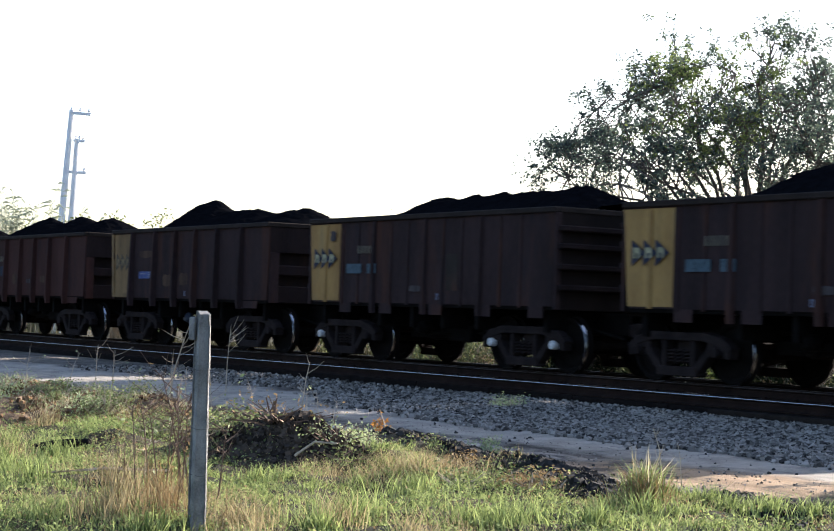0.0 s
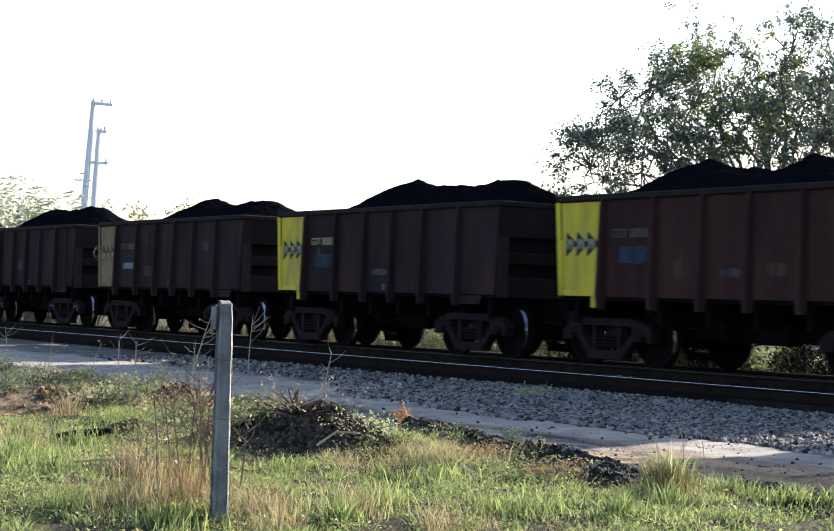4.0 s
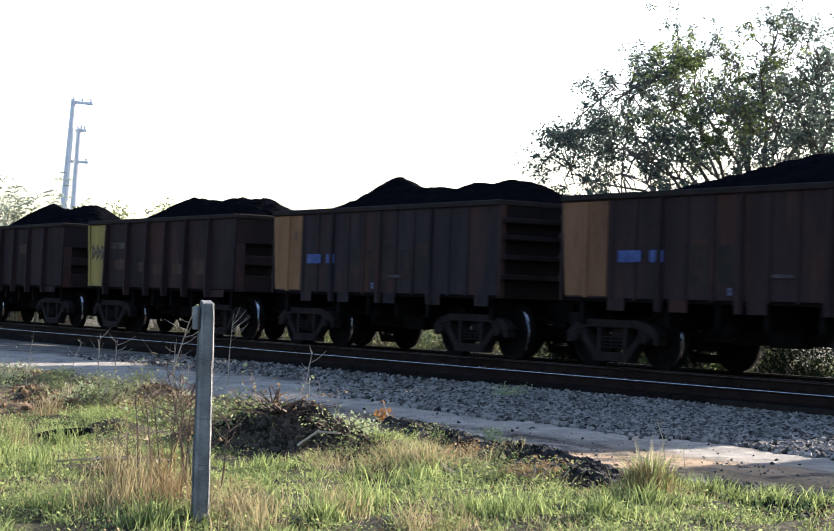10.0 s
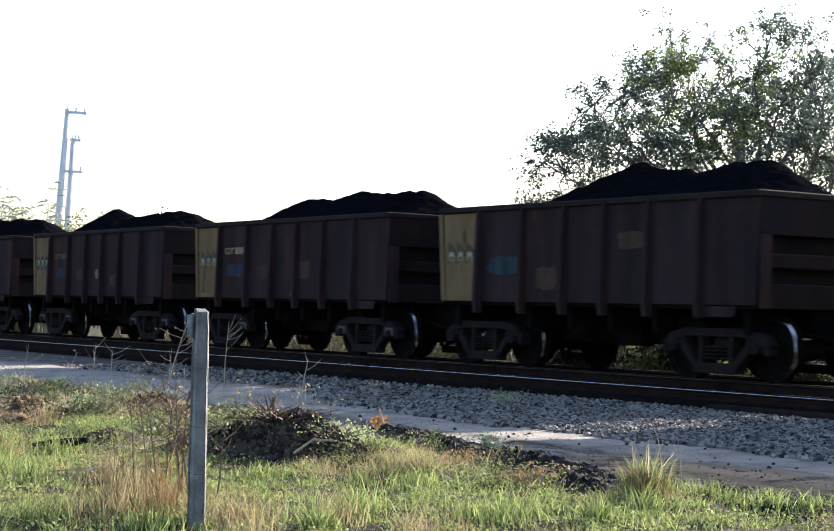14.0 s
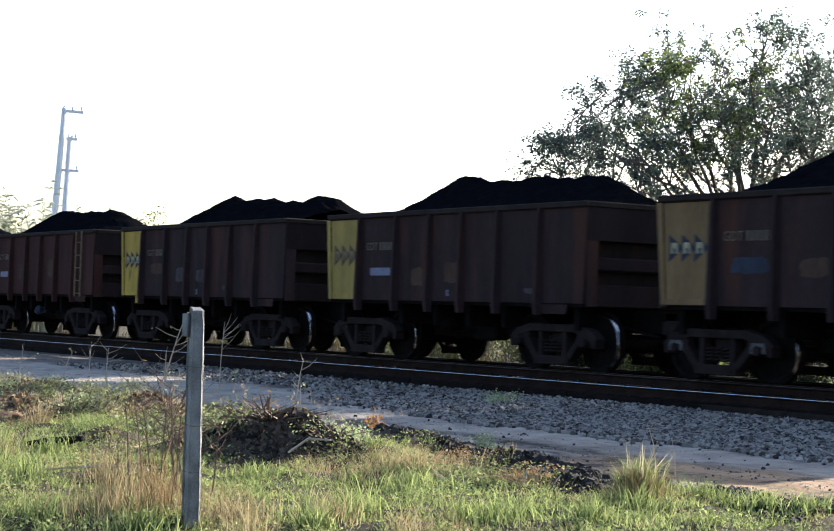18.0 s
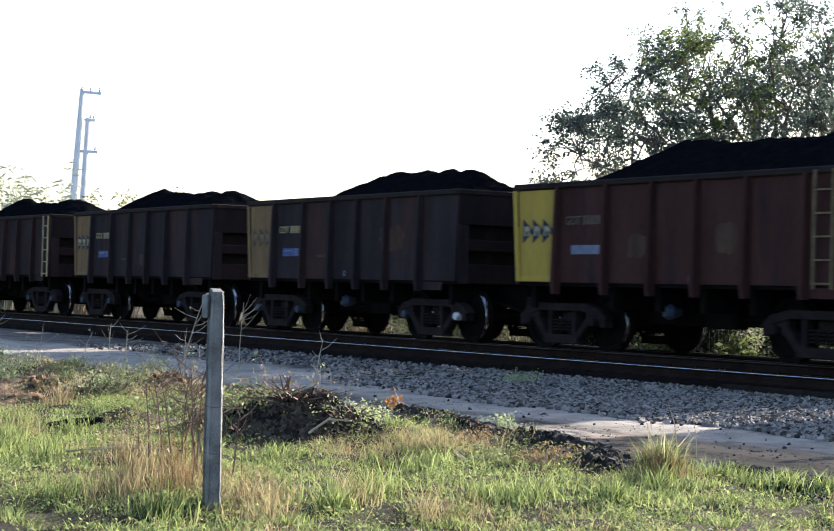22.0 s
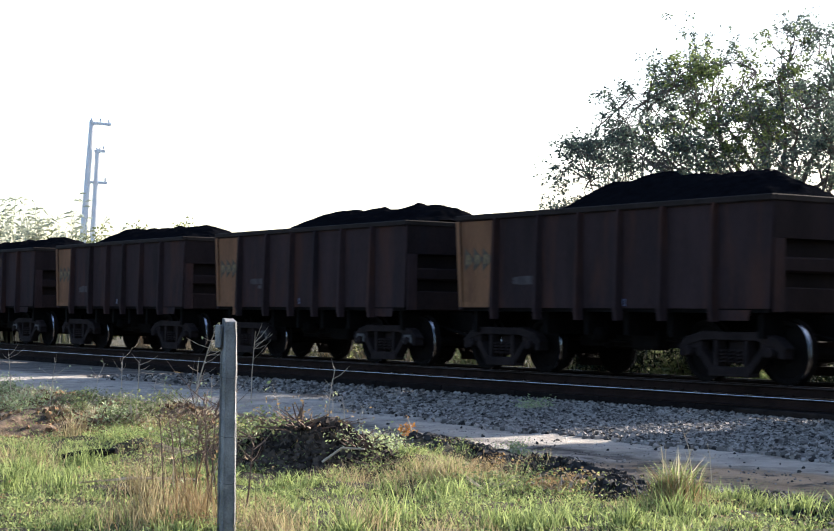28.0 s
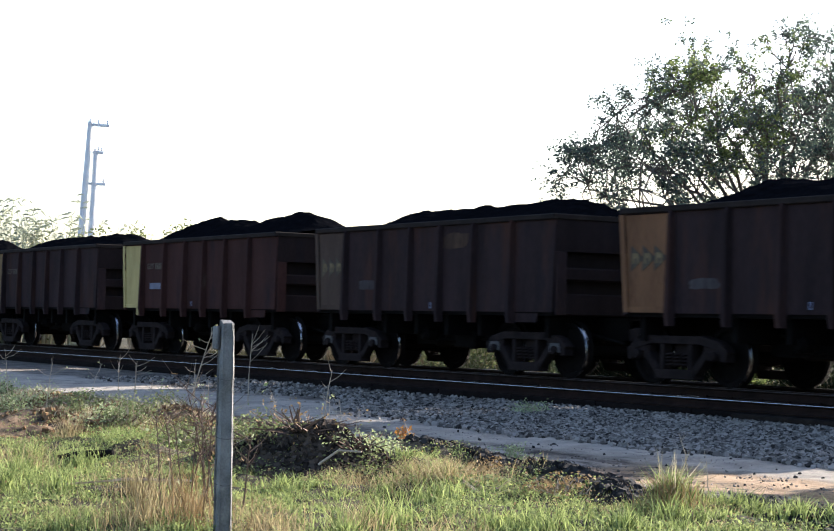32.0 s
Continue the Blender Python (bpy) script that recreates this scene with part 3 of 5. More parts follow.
def arrow_shape(name, x0, x1, z, hgt, material, count=3):
    """A row of pointed flags, the company's mark as plain shapes."""
    vs, fs = [], []
    w = (x1 - x0) / count
    for i in range(count):
        a = x0 + i * w
        o = len(vs)
        for y in (-.008, -.002):
            vs += [(a, y, z - hgt), (a + w * 1.12, y, z), (a, y, z + hgt)]
        fs += [(o, o + 1, o + 2), (o + 5, o + 4, o + 3), (o, o + 3, o + 4, o + 1), (o + 1, o + 4, o + 5, o + 2), (o + 2, o + 5, o + 3, o)]
    return mesh_from(name, vs, fs, material)


def inlay_mesh(material):
    """A worn upright block with a notch from below."""
    return prism("mark_inlay", [(0, -.085), (.052, -.085), (.052, .0), (.112, .0), (.112, -.085), (.160, -.085), (.160, .05), (.125, .085), (0, .085)], -.013, -.009, material)


def smear_mesh(seed, w, h, material):
    """An uneven patch of smeared paint, a thin film on the sheet."""
    rng = random.Random(seed)
    pts = []
    for i in range(18):
        a = 2 * math.pi * i / 18
        c, q = math.cos(a), math.sin(a)
        r = rng.uniform(.82, 1.06) / max(abs(c), abs(q)) ** .8
        pts.append((c * r * w / 2, q * r * h / 2))
    return prism("paint_smear", pts, -.002, 0, material)


def stencil_mesh():
    return boxes("stencil_mark", [(0, .022, -.004, -.001, 0, .11), (.055, .077, -.004, -.001, 0, .11), (.022, .055, -.004, -.001, 0, .02), (.022, .055, -.004, -.001, .09, .11)], M_WHITE)


def plate_mesh(name, x0, x1, z0, z1, material, y=-.006):
    return boxes(name, [(x0, x1, y, -.001, z0, z1)], material)


def text_mesh(name, body, size, material):
    """Flat letters in the x-z plane, facing -y."""
    cu = bpy.data.curves.new(name, "FONT")
    cu.body, cu.size, cu.extrude = body, size, .001
    ob = bpy.data.objects.new(name, cu)
    me = bpy.data.meshes.new_from_object(ob)
    bpy.data.objects.remove(ob)
    me.name = name
    me.transform(pose(0, 0, 0, 90))
    me.materials.clear()
    me.materials.append(material)
    return me


def ladder_mesh(material):
    items = [(0, .035, -.10, -.07, 1.25, TOP - .05), (.36, .395, -.10, -.07, 1.25, TOP - .05)]
    items += [(.03, .37, -.095, -.075, z, z + .025) for z in np.arange(1.32, TOP - .1, .33)]
    return boxes("ladder", items, material)


def brake_wheel_mesh():
    pieces = [tube([(0, .22 * math.cos(a), .22 * math.sin(a)) for a in np.linspace(0, 2 * math.pi, 25)], [.016] * 25, 5)]
    for a in np.linspace(0, 2 * math.pi, 6)[:-1]:
        pieces.append(tube([(.03, 0, 0), (0, .22 * math.cos(a), .22 * math.sin(a))], [.014, .012], 5))
    pieces.append(tube([(-.12, 0, 0), (.05, 0, 0)], [.03, .05], 8))
    return mesh_from("brake_wheel", *merge(pieces), M_INLAYDULL)


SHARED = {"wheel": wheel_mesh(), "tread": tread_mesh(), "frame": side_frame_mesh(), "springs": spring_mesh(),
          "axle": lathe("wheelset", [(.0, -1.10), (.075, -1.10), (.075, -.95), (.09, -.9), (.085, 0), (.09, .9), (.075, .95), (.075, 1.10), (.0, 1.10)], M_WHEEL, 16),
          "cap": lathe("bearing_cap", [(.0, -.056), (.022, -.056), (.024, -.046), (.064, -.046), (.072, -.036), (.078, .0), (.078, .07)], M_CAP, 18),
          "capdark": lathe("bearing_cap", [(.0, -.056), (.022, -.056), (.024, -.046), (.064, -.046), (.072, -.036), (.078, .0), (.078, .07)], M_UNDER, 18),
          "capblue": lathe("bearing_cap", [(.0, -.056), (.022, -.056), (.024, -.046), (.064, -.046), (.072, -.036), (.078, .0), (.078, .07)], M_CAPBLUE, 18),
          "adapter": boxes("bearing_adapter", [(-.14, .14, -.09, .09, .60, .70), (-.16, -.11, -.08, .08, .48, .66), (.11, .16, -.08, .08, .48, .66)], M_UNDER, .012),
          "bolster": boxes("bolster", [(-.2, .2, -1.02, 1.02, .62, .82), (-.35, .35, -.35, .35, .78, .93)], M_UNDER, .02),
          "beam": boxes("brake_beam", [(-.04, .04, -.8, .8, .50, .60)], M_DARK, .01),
          # the deep middle box fills the space between the bogies
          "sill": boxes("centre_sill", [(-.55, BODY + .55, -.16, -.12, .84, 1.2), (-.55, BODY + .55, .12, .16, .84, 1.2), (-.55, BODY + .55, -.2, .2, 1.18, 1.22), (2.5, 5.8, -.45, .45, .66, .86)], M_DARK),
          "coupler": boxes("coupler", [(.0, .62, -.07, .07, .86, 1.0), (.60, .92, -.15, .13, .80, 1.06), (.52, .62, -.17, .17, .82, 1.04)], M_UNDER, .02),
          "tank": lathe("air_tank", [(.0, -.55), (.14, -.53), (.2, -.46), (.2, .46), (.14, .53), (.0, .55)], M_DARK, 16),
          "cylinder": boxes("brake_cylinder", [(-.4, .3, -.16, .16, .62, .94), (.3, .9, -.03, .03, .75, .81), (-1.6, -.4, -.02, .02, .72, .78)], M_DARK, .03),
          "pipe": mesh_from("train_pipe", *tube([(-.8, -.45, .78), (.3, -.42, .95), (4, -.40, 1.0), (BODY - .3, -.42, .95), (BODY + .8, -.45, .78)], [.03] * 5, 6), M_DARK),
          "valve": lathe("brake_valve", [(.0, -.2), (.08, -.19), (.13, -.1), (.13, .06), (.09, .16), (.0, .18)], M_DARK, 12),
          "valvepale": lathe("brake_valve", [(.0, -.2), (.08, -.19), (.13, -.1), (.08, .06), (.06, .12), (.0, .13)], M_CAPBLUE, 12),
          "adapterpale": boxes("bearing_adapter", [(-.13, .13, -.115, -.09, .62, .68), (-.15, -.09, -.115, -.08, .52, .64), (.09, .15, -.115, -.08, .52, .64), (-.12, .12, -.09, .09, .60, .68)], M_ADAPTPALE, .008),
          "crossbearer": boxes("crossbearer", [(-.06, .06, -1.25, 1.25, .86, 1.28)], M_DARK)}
MESH_CACHE = {}


def cached(key, make):
    if key not in MESH_CACHE:
        MESH_CACHE[key] = make()
    return MESH_CACHE[key]


# wagon number from the first: build (a: stakes, b: smooth sheets with louvred ends), steel, panel, mark, plates, ladder, brake wheel, load (slope's foot, slope's head, height, front end, lumps along the crest), white caps
WAGONS = {
    -2: ("b", 0, "amber", 2, "pair", 0, 0, (1.0, 2.9, 0.45, 8.0, []), ()),
    -1: ("b", 0, "amber", 1, "pair", 0, 0, (1.2, 2.8, 0.45, 8.2, [(3.6, 0.1)]), ()),
    0: ("b", 0, "amber", 1, "pair", 0, 0, (1.0, 2.9, 0.4, 8.3, [(7.3, 0.08)]), (0, 2, 3)),
    1: ("a", 0, "tan", 2, "blue", 0, 0, (0, 2.4, 0.42, 8.0, [(2.8, 0.36), (6.2, -0.28)]), ()),
    2: ("a", 1, "bright", 1, "", 0, 0, (0, 1.6, 0.44, 7.6, [(2.2, 0.18), (3.9, -0.13), (4.8, 0.1), (5.8, -0.14)]), ()),
    3: ("a", 0, "bright", 1, "", 0, 0, (0.8, 2.6, 0.5, 7.8, [(3.4, 0.12), (5.5, -0.1)]), ()),
    4: ("a", 0, "khaki", 3, "white", 0, 0, (1.3, 3.3, 0.42, 7.8, [(4.0, 0.15), (5.2, -0.06)]), ()),
    5: ("a", 0, "faded", 0, "", 1, 1, (0.4, 3.0, 0.52, 7.6, [(3.4, 0.1), (6.0, 0.08)]), ()),
    6: ("b", 0, "orange", 0, "pair", 0, 0, (0.2, 4.4, 0.53, 7.6, [(4.8, 0.04)]), ()),
    7: ("b", 2, "vivid", 0, "pair", 0, 0, (-0.2, 2.4, 0.45, 8.0, [(2.8, 0.24), (4.9, -0.1)]), ()),
    8: ("a", 0, "mustard", 2, "", 0, 0, (0.5, 3.0, 0.46, 7.8, [(3.5, 0.1)]), ()),
    9: ("a", 0, "tan", 3, "", 0, 0, (1.0, 3.4, 0.52, 7.9, [(3.9, 0.2), (5.6, -0.06), (6.3, 0.08)]), ()),
    10: ("a", 0, "tan", 3, "", 0, 0, (0.7, 2.8, 0.51, 8.1, [(4.0, -0.06), (5.0, 0.07)]), ()),
    11: ("a", 0, "tan", 1, "", 0, 0, (0, 2.0, 0.45, 7.5, [(2.4, 0.18), (3.6, -0.26)]), ()),
    12: ("a", 0, "mustard", 2, "white", 0, 0, (0.2, 2.6, 0.57, 7.8, [(2.9, 0.17)]), ()),
    13: ("a", 0, "yellow", 1, "", 0, 0, (0.7, 2.9, 0.58, 8.4, [(3.2, 0.12), (5.9, -0.1), (6.7, -0.14)]), ()),
    14: ("a", 1, "yellow", 1, "white", 3, 0, (0.2, 2.6, 0.6, 7.6, [(3.2, 0.12), (6.9, -0.1)]), ()),
    15: ("a", 2, "tan", 2, "blue", 0, 0, (1.6, 3.4, 0.5, 7.5, []), (3,)),
    16: ("a", 2, "tan", 1, "blue", 0, 0, (0, 2.0, 0.46, 7.3, [(2.6, 0.1), (4.6, -0.14), (6.0, -0.2)]), (3,)),
    17: ("a", 0, "pale", 1, "blue", 2, 0, (0.1, 2.2, 0.48, 7.8, [(2.7, 0.17), (4.6, -0.06), (5.6, -0.09)]), ()),
    18: ("a", 0, "orange", 2, "", 0, 0, (1.4, 3.0, 0.53, 7.7, [(4.2, 0.06), (7, -0.12)]), ()),
    19: ("a", 0, "orange", 2, "", 0, 0, (0.8, 3.0, 0.4, 8.2, []), ()),
    20: ("a", 0, "orange", 2, "", 0, 0, (-0.2, 2.0, 0.36, 7.6, [(2.2, 0.08)]), ()),
    21: ("a", 0, "faded", 2, "", 0, 0, (0.8, 1.9, 0.32, 8.1, [(6.5, 0.05)]), ()),
    22: ("a", 1, "pale", 0, "white", 0, 0, (0, 1.4, 0.45, 8.3, [(2.6, 0.15), (4.9, -0.12), (6.9, 0.07)]), ()),
    23: ("a", 0, "tan", 0, "", 0, 0, (0.5, 2.2, 0.35, 8.0, [(5, -0.1)]), ()),
    24: ("a", 2, "yellow", 0, "", 0, 0, (0.8, 2.4, 0.42, 7.9, [(4, 0.1)]), ()),
    25: ("a", 0, "tan", 0, "", 0, 0, (0.6, 2.2, 0.4, 8, [(3, 0.1)]), ()),
    26: ("a", 0, "pale", 0, "", 0, 0, (0.6, 2.4, 0.4, 8, []), ()),
}
# number's state and the smears on the near side: (along, height, width, tall, tint)
DETAIL = {
    -1: ("faint", ((4.4, 1.60, .5, .14, "grey"),)),
    0: ("faint", ((4.05, 1.58, .45, .12, "grey"), (.95, 2.62, .22, .22, "grey"))),
    1: ("", ((2.05, 2.36, 1.0, .18, "tan"), (3.2, 1.72, .5, .3, "tan"), (4.1, 1.75, .5, .3, "tan"))),
    2: ("faint", ((2.0, 1.98, .75, .3, "blue"), (3.2, 1.75, .4, .3, "tan"), (4.3, 1.7, .5, .14, "grey"), (5.3, 1.75, .4, .2, "tan"))),
    3: ("clear", ((1.95, 1.93, .8, .3, "teal"), (1.75, 2.14, .12, .16, "grey"), (4.25, 1.70, .7, .14, "grey"))),
    4: ("faint", ((3.0, 2.5, .12, .26, "grey"), (3.2, 1.72, .7, .26, "tan"), (6.4, 2.3, .3, .24, "grey"))),
    5: ("", ((.75, 2.35, .95, .75, "tan"), (2.0, 2.0, .8, .3, "grey"), (4.1, 1.86, .4, .3, "grey"))),
    6: ("", ((5.2, 1.66, .5, .06, "grey"),)),
    7: ("", ((1.0, 2.45, .05, .2, "grey"), (4.9, 1.62, .5, .06, "grey"))),
    8: ("faint", ((2.0, 1.86, .75, .26, "tan"), (3.3, 1.8, .4, .24, "tan"), (4.2, 1.75, .5, .3, "tan"), (5.3, 1.75, .5, .26, "tan"), (6.5, 1.78, .7, .36, "tan"))),
    9: ("", ((1.95, 1.93, .95, .34, "teal"), (3.2, 1.70, .6, .4, "tan"), (5.4, 2.3, .7, .3, "tan"))),
    10: ("clear", ((2.0, 1.90, 1.0, .3, "blue"), (3.2, 1.86, .5, .3, "tan"), (5.0, 1.9, .5, .4, "tan"))),
    11: ("faint", ((2.0, 1.90, .8, .26, "blue"), (3.3, 1.86, .6, .3, "tan"), (4.35, 1.86, .26, .26, "pale"), (5.4, 1.7, .5, .3, "tan"))),
    12: ("faint", ((3.3, 1.75, .5, .36, "tan"), (4.4, 1.82, .5, .4, "tan"), (6.8, 1.5, .4, .10, "grey"))),
    13: ("faint", ((2.05, 1.95, .85, .26, "tan"), (3.3, 1.80, .5, .34, "grey"), (4.4, 1.78, .7, .32, "grey"), (5.6, 1.5, .4, .12, "grey"))),
    14: ("faint", ((3.3, 1.9, .5, .4, "tan"), (5.4, 2.0, .5, .5, "tan"))),
    15: ("clear", ((3.3, 1.77, .5, .06, "grey"), (6.0, 2.1, .9, .5, "tan"))),
    16: ("clear", ((3.35, 1.72, .5, .06, "grey"), (4.4, 1.70, .4, .3, "tan"))),
    17: ("faint", ((2.6, 1.86, .18, .18, "blue"),)),
    18: ("", ((2.1, 1.78, .8, .16, "grey"),)),
    19: ("", ((2.1, 1.86, .8, .14, "grey"), (2.2, 1.74, .3, .08, "grey"))),
    20: ("", ((2.0, 1.76, .7, .18, "grey"),)),
    21: ("", ((2.1, 1.8, .7, .2, "grey"), (5.2, 2.6, .9, .3, "tan"))),
}
STEEL_WORD = ("brown", "red-brown", "dark grey", "olive-brown")
PANEL_WORD = {"khaki": "dirty khaki", "mustard": "mustard yellow", "bright": "bright yellow", "yellow": "dull yellow", "pale": "faded yellow", "tan": "dirty tan", "amber": "amber", "orange": "rusty orange", "faded": "faded pinkish", "vivid": "orange"}
BOGIES = (1.105, 7.146)
BASE = 0.898
WHEELSETS = []


def build_wagon(k, spec):
    kind, steel, panel, mark, plates, ladder, brake, load, caps = spec
    m = M_RUST[steel]
    words = "staked sides" if kind == "a" else "smooth sides, louvred ends"
    w = tagged(new("ore_wagon"), "loaded %s ore wagon, %s, %s end panel" % (STEEL_WORD[steel], words, PANEL_WORD[panel]), "wagon", "wagons of the ore train")
    taper = .15

    def sheet():
        return prism("side_wall", side_sheet(0, .03, taper)[0], 0, .03, m)

    for y, turn in ((-HALF, 0), (HALF, 180)):
        at = pose(0, y, 0) if not turn else pose(BODY, y, 0, 0, 0, 180)
        wall = child("side_wall", cached(("sheet", steel), sheet), w, at)
        near = not turn
        if kind == "a":
            for s in RIBS_A:
                child("stake", cached(("rib", steel), lambda: rib_mesh("stake", .14, .040, .066, SILL - .20, TOP - .08, m)), wall, pose(s, 0, 0))
            child("end_post", cached(("endpost", steel), lambda: prism("end_post", [(taper - .05, SILL - .02), (taper + .06, SILL - .02), (.07, TOP - .09), (-.05, TOP - .09)], -.035, .0, m)), wall)
            child("corner_plate", cached(("corner", steel), lambda: prism("corner_plate", [(7.12, SILL - .18), (7.75, SILL - .18), (7.80, SILL - .02), (7.12, SILL - .02)], 0, .02, m)), wall)
        else:
            for i in range(11):
                q = i % 3 == 2
                child("stake", cached(("ribb", steel, q), lambda: rib_mesh("stake", .075 if q else .030, .05 if q else .035, .075 if q else .04, SILL - (.20 if q else .03), TOP - .1, m)), wall, pose(1.30 + i * .60, 0, 0))
            for x in (1.22, 2.72, 4.45, 6.0, 7.55):
                child("skirt", cached(("skirt", steel), lambda: boxes("skirt", [(0, .42, 0, .02, SILL - .2, SILL - .001)], m)), wall, pose(x, 0, 0))
        width = 1.17 if kind == "a" else 1.22
        pm = M_PANEL[panel]
        child("painted_panel", cached(("panel", kind, panel), lambda: prism("painted_panel", [(taper - .03, SILL + .03), (width - .03, SILL + .03), (width - .02, TOP - .12), (-.02, TOP - .12)], -.012, -.001, pm)),
              wall, label=PANEL_WORD[panel] + " painted end panel")
        if kind == "a":
            child("panel_edge", cached(("edge", panel), lambda: prism("panel_edge", [(taper - .05, SILL + .01), (taper + .06, SILL + .01), (.07, TOP - .11), (-.05, TOP - .11)], -.042, -.013, pm)), wall)
            child("panel_foot", cached(("foot", panel), lambda: prism("panel_foot", [(taper - .02, SILL + .01), (width, SILL + .01), (width, SILL + .10), (taper - .03, SILL + .10)], -.030, -.013, pm)), wall)
            if k in (2, 3, 13, 17, 19, 22):
                child("panel_tongue", cached(("tongue", panel), lambda: prism("panel_tongue", [(width - .06, SILL - .18), (width + .05, SILL - .18), (width + .05, SILL + .03), (width - .06, SILL + .03)], -.135, -.125, pm)), wall)
        else:
            child("panel_rib", cached(("prib", panel), lambda: rib_mesh("panel_rib", .035, .04, .05, SILL, TOP - .14, pm)), wall, pose(.66, -.012, 0))
        off = -.048 if kind == "b" else -.012
        if mark:
            dark, pale = ((M_ARROW, M_INLAY), (M_ARROWWORN, M_INLAYDULL), (M_ARROWWORN, M_INLAY))[mark - 1]
            flags = child("mark", cached(("mark", mark), lambda: arrow_shape("mark", .24, 1.10, 2.17, .21, dark)), wall, pose(0, off, 0), "dark arrow mark on the panel")
            for q in range(3):
                child("mark_inlay", cached(("inlay", mark), lambda: inlay_mesh(pale)), flags, pose(.285 + .2867 * q, 0, 2.17 - (.07 if mark == 3 else 0)))
        if plates == "blue":
            child("plate", cached("blue", lambda: plate_mesh("plate", 1.60, 2.40, 1.77, 1.94, M_BLUE)), wall, label="blue plate")
            child("plate_line", cached("blueline", lambda: plate_mesh("plate_line", 1.66, 2.00, 1.87, 1.90, M_WHITE, -.009)), wall)
            child("plate_line", cached("blueline2", lambda: boxes("plate_line", [(2.14, 2.36, -.009, -.007, z, z + .025) for z in (1.80, 1.85, 1.90)], M_WHITE)), wall)
        elif plates == "white":
            child("plate", cached("white", lambda: plate_mesh("plate", 1.60, 2.36, 1.77, 1.92, M_WHITE)), wall, label="pale blue plate")
        elif plates == "pair":
            pm2 = M_BLUE if k > 5 else M_PLATE
            child("plate", cached(("pair1", k > 5), lambda: plate_mesh("plate", 1.50, 2.06, 1.87, 2.06, pm2)), wall, pose(0, -.03, 0), "blue plate")
            child("plate", cached(("pair2", k > 5), lambda: plate_mesh("plate", 2.28, 2.60, 1.87, 2.06, pm2)), wall, pose(0, -.03, 0), "blue plate")
        number, stains = DETAIL.get(k, ("faint", ()))
        out = -.035 if kind == "b" else 0
        if near and number:
            lm2 = M_MARK if number == "clear" else M_FAINT
            for j in range(6):
                child("number_bar", cached(("number", number), lambda: boxes("number_bar", [(0, .044, -.006, -.001, 2.26, 2.41)], lm2)), wall, pose(1.92 + .094 * j, out, 0))
            if kind == "a":
                child("class_lettering", cached(("letters", number), lambda: text_mesh("class_lettering", "GDT", .205, lm2)), wall, pose(1.42, -.006, 2.265), "painted class letters")
        if near:
            for q, (x, z, w2, h2, tint) in enumerate(stains):
                child("paint_smear", smear_mesh(k * 7 + q, w2, h2, M_STAIN[tint]), wall, pose(x, out - .004, z))
            rng = random.Random(k * 3)
            child("stencil_mark", cached("stencil", stencil_mesh), wall, pose(rng.uniform(3.9, 4.9), out, SILL + rng.uniform(.03, .10)), "small pale ring stencil")
        if near and kind == "b":
            for i in range({7: 5, 6: 2}.get(k, 1)):
                child("repair_patch", cached(("patchb", i % 2), lambda: plate_mesh("repair_patch", .06, .44, 1.55, 2.22 - .1 * (i % 2), M_SCUFF)), wall, pose((3.15 if k > 5 else 4.95) + .6 * i, 0, 0))
        if ladder and near:
            lm = M_MARK if ladder == 2 else M_INLAYDULL if ladder == 3 else m
            child("ladder", cached(("ladder", ladder, steel), lambda: ladder_mesh(lm)), wall, pose({2: 7.88, 3: 7.25}.get(ladder, 7.55), 0, 0), "steel side ladder" if ladder == 1 else "pale yellow side ladder")
    for x, turn in ((BODY, 0), (0, 180)):
        flat = HALF - .03
        if kind == "a":
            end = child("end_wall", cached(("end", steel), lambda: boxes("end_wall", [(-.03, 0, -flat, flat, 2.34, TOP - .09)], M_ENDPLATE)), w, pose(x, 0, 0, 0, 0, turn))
            # recess backs are coloured darker than the plates to deepen their shade
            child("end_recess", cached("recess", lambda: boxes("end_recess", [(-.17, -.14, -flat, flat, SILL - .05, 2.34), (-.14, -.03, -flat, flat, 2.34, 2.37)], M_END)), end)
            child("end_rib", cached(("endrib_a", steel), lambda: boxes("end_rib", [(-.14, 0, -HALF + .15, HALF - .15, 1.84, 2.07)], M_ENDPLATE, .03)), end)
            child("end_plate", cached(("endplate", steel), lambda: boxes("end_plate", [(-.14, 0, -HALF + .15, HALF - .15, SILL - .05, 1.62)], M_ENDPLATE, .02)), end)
            posts = (-.03, .012, -.11, .11)
        else:
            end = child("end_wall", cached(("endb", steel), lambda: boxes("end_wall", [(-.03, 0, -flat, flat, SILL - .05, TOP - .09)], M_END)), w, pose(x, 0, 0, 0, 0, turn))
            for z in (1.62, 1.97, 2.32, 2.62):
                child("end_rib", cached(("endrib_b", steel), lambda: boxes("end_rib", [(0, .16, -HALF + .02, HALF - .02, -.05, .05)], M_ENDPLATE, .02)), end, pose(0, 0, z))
            posts = (-.02, .045, -.055, .055)
        for y in (-HALF + .14, HALF - .14) if kind == "a" else (-HALF + .045, HALF - .045):
            child("corner_post", cached(("cpost", kind, steel), lambda: boxes("corner_post", [(*posts, SILL - .05, TOP - .10 if kind == "b" else 2.335)], m, .006)), end, pose(0, y, 0))
        if brake and not turn:
            child("brake_wheel", cached("brakewheel", brake_wheel_mesh), end, pose(.30, -.70, 2.22), "pale spoked hand-brake wheel")
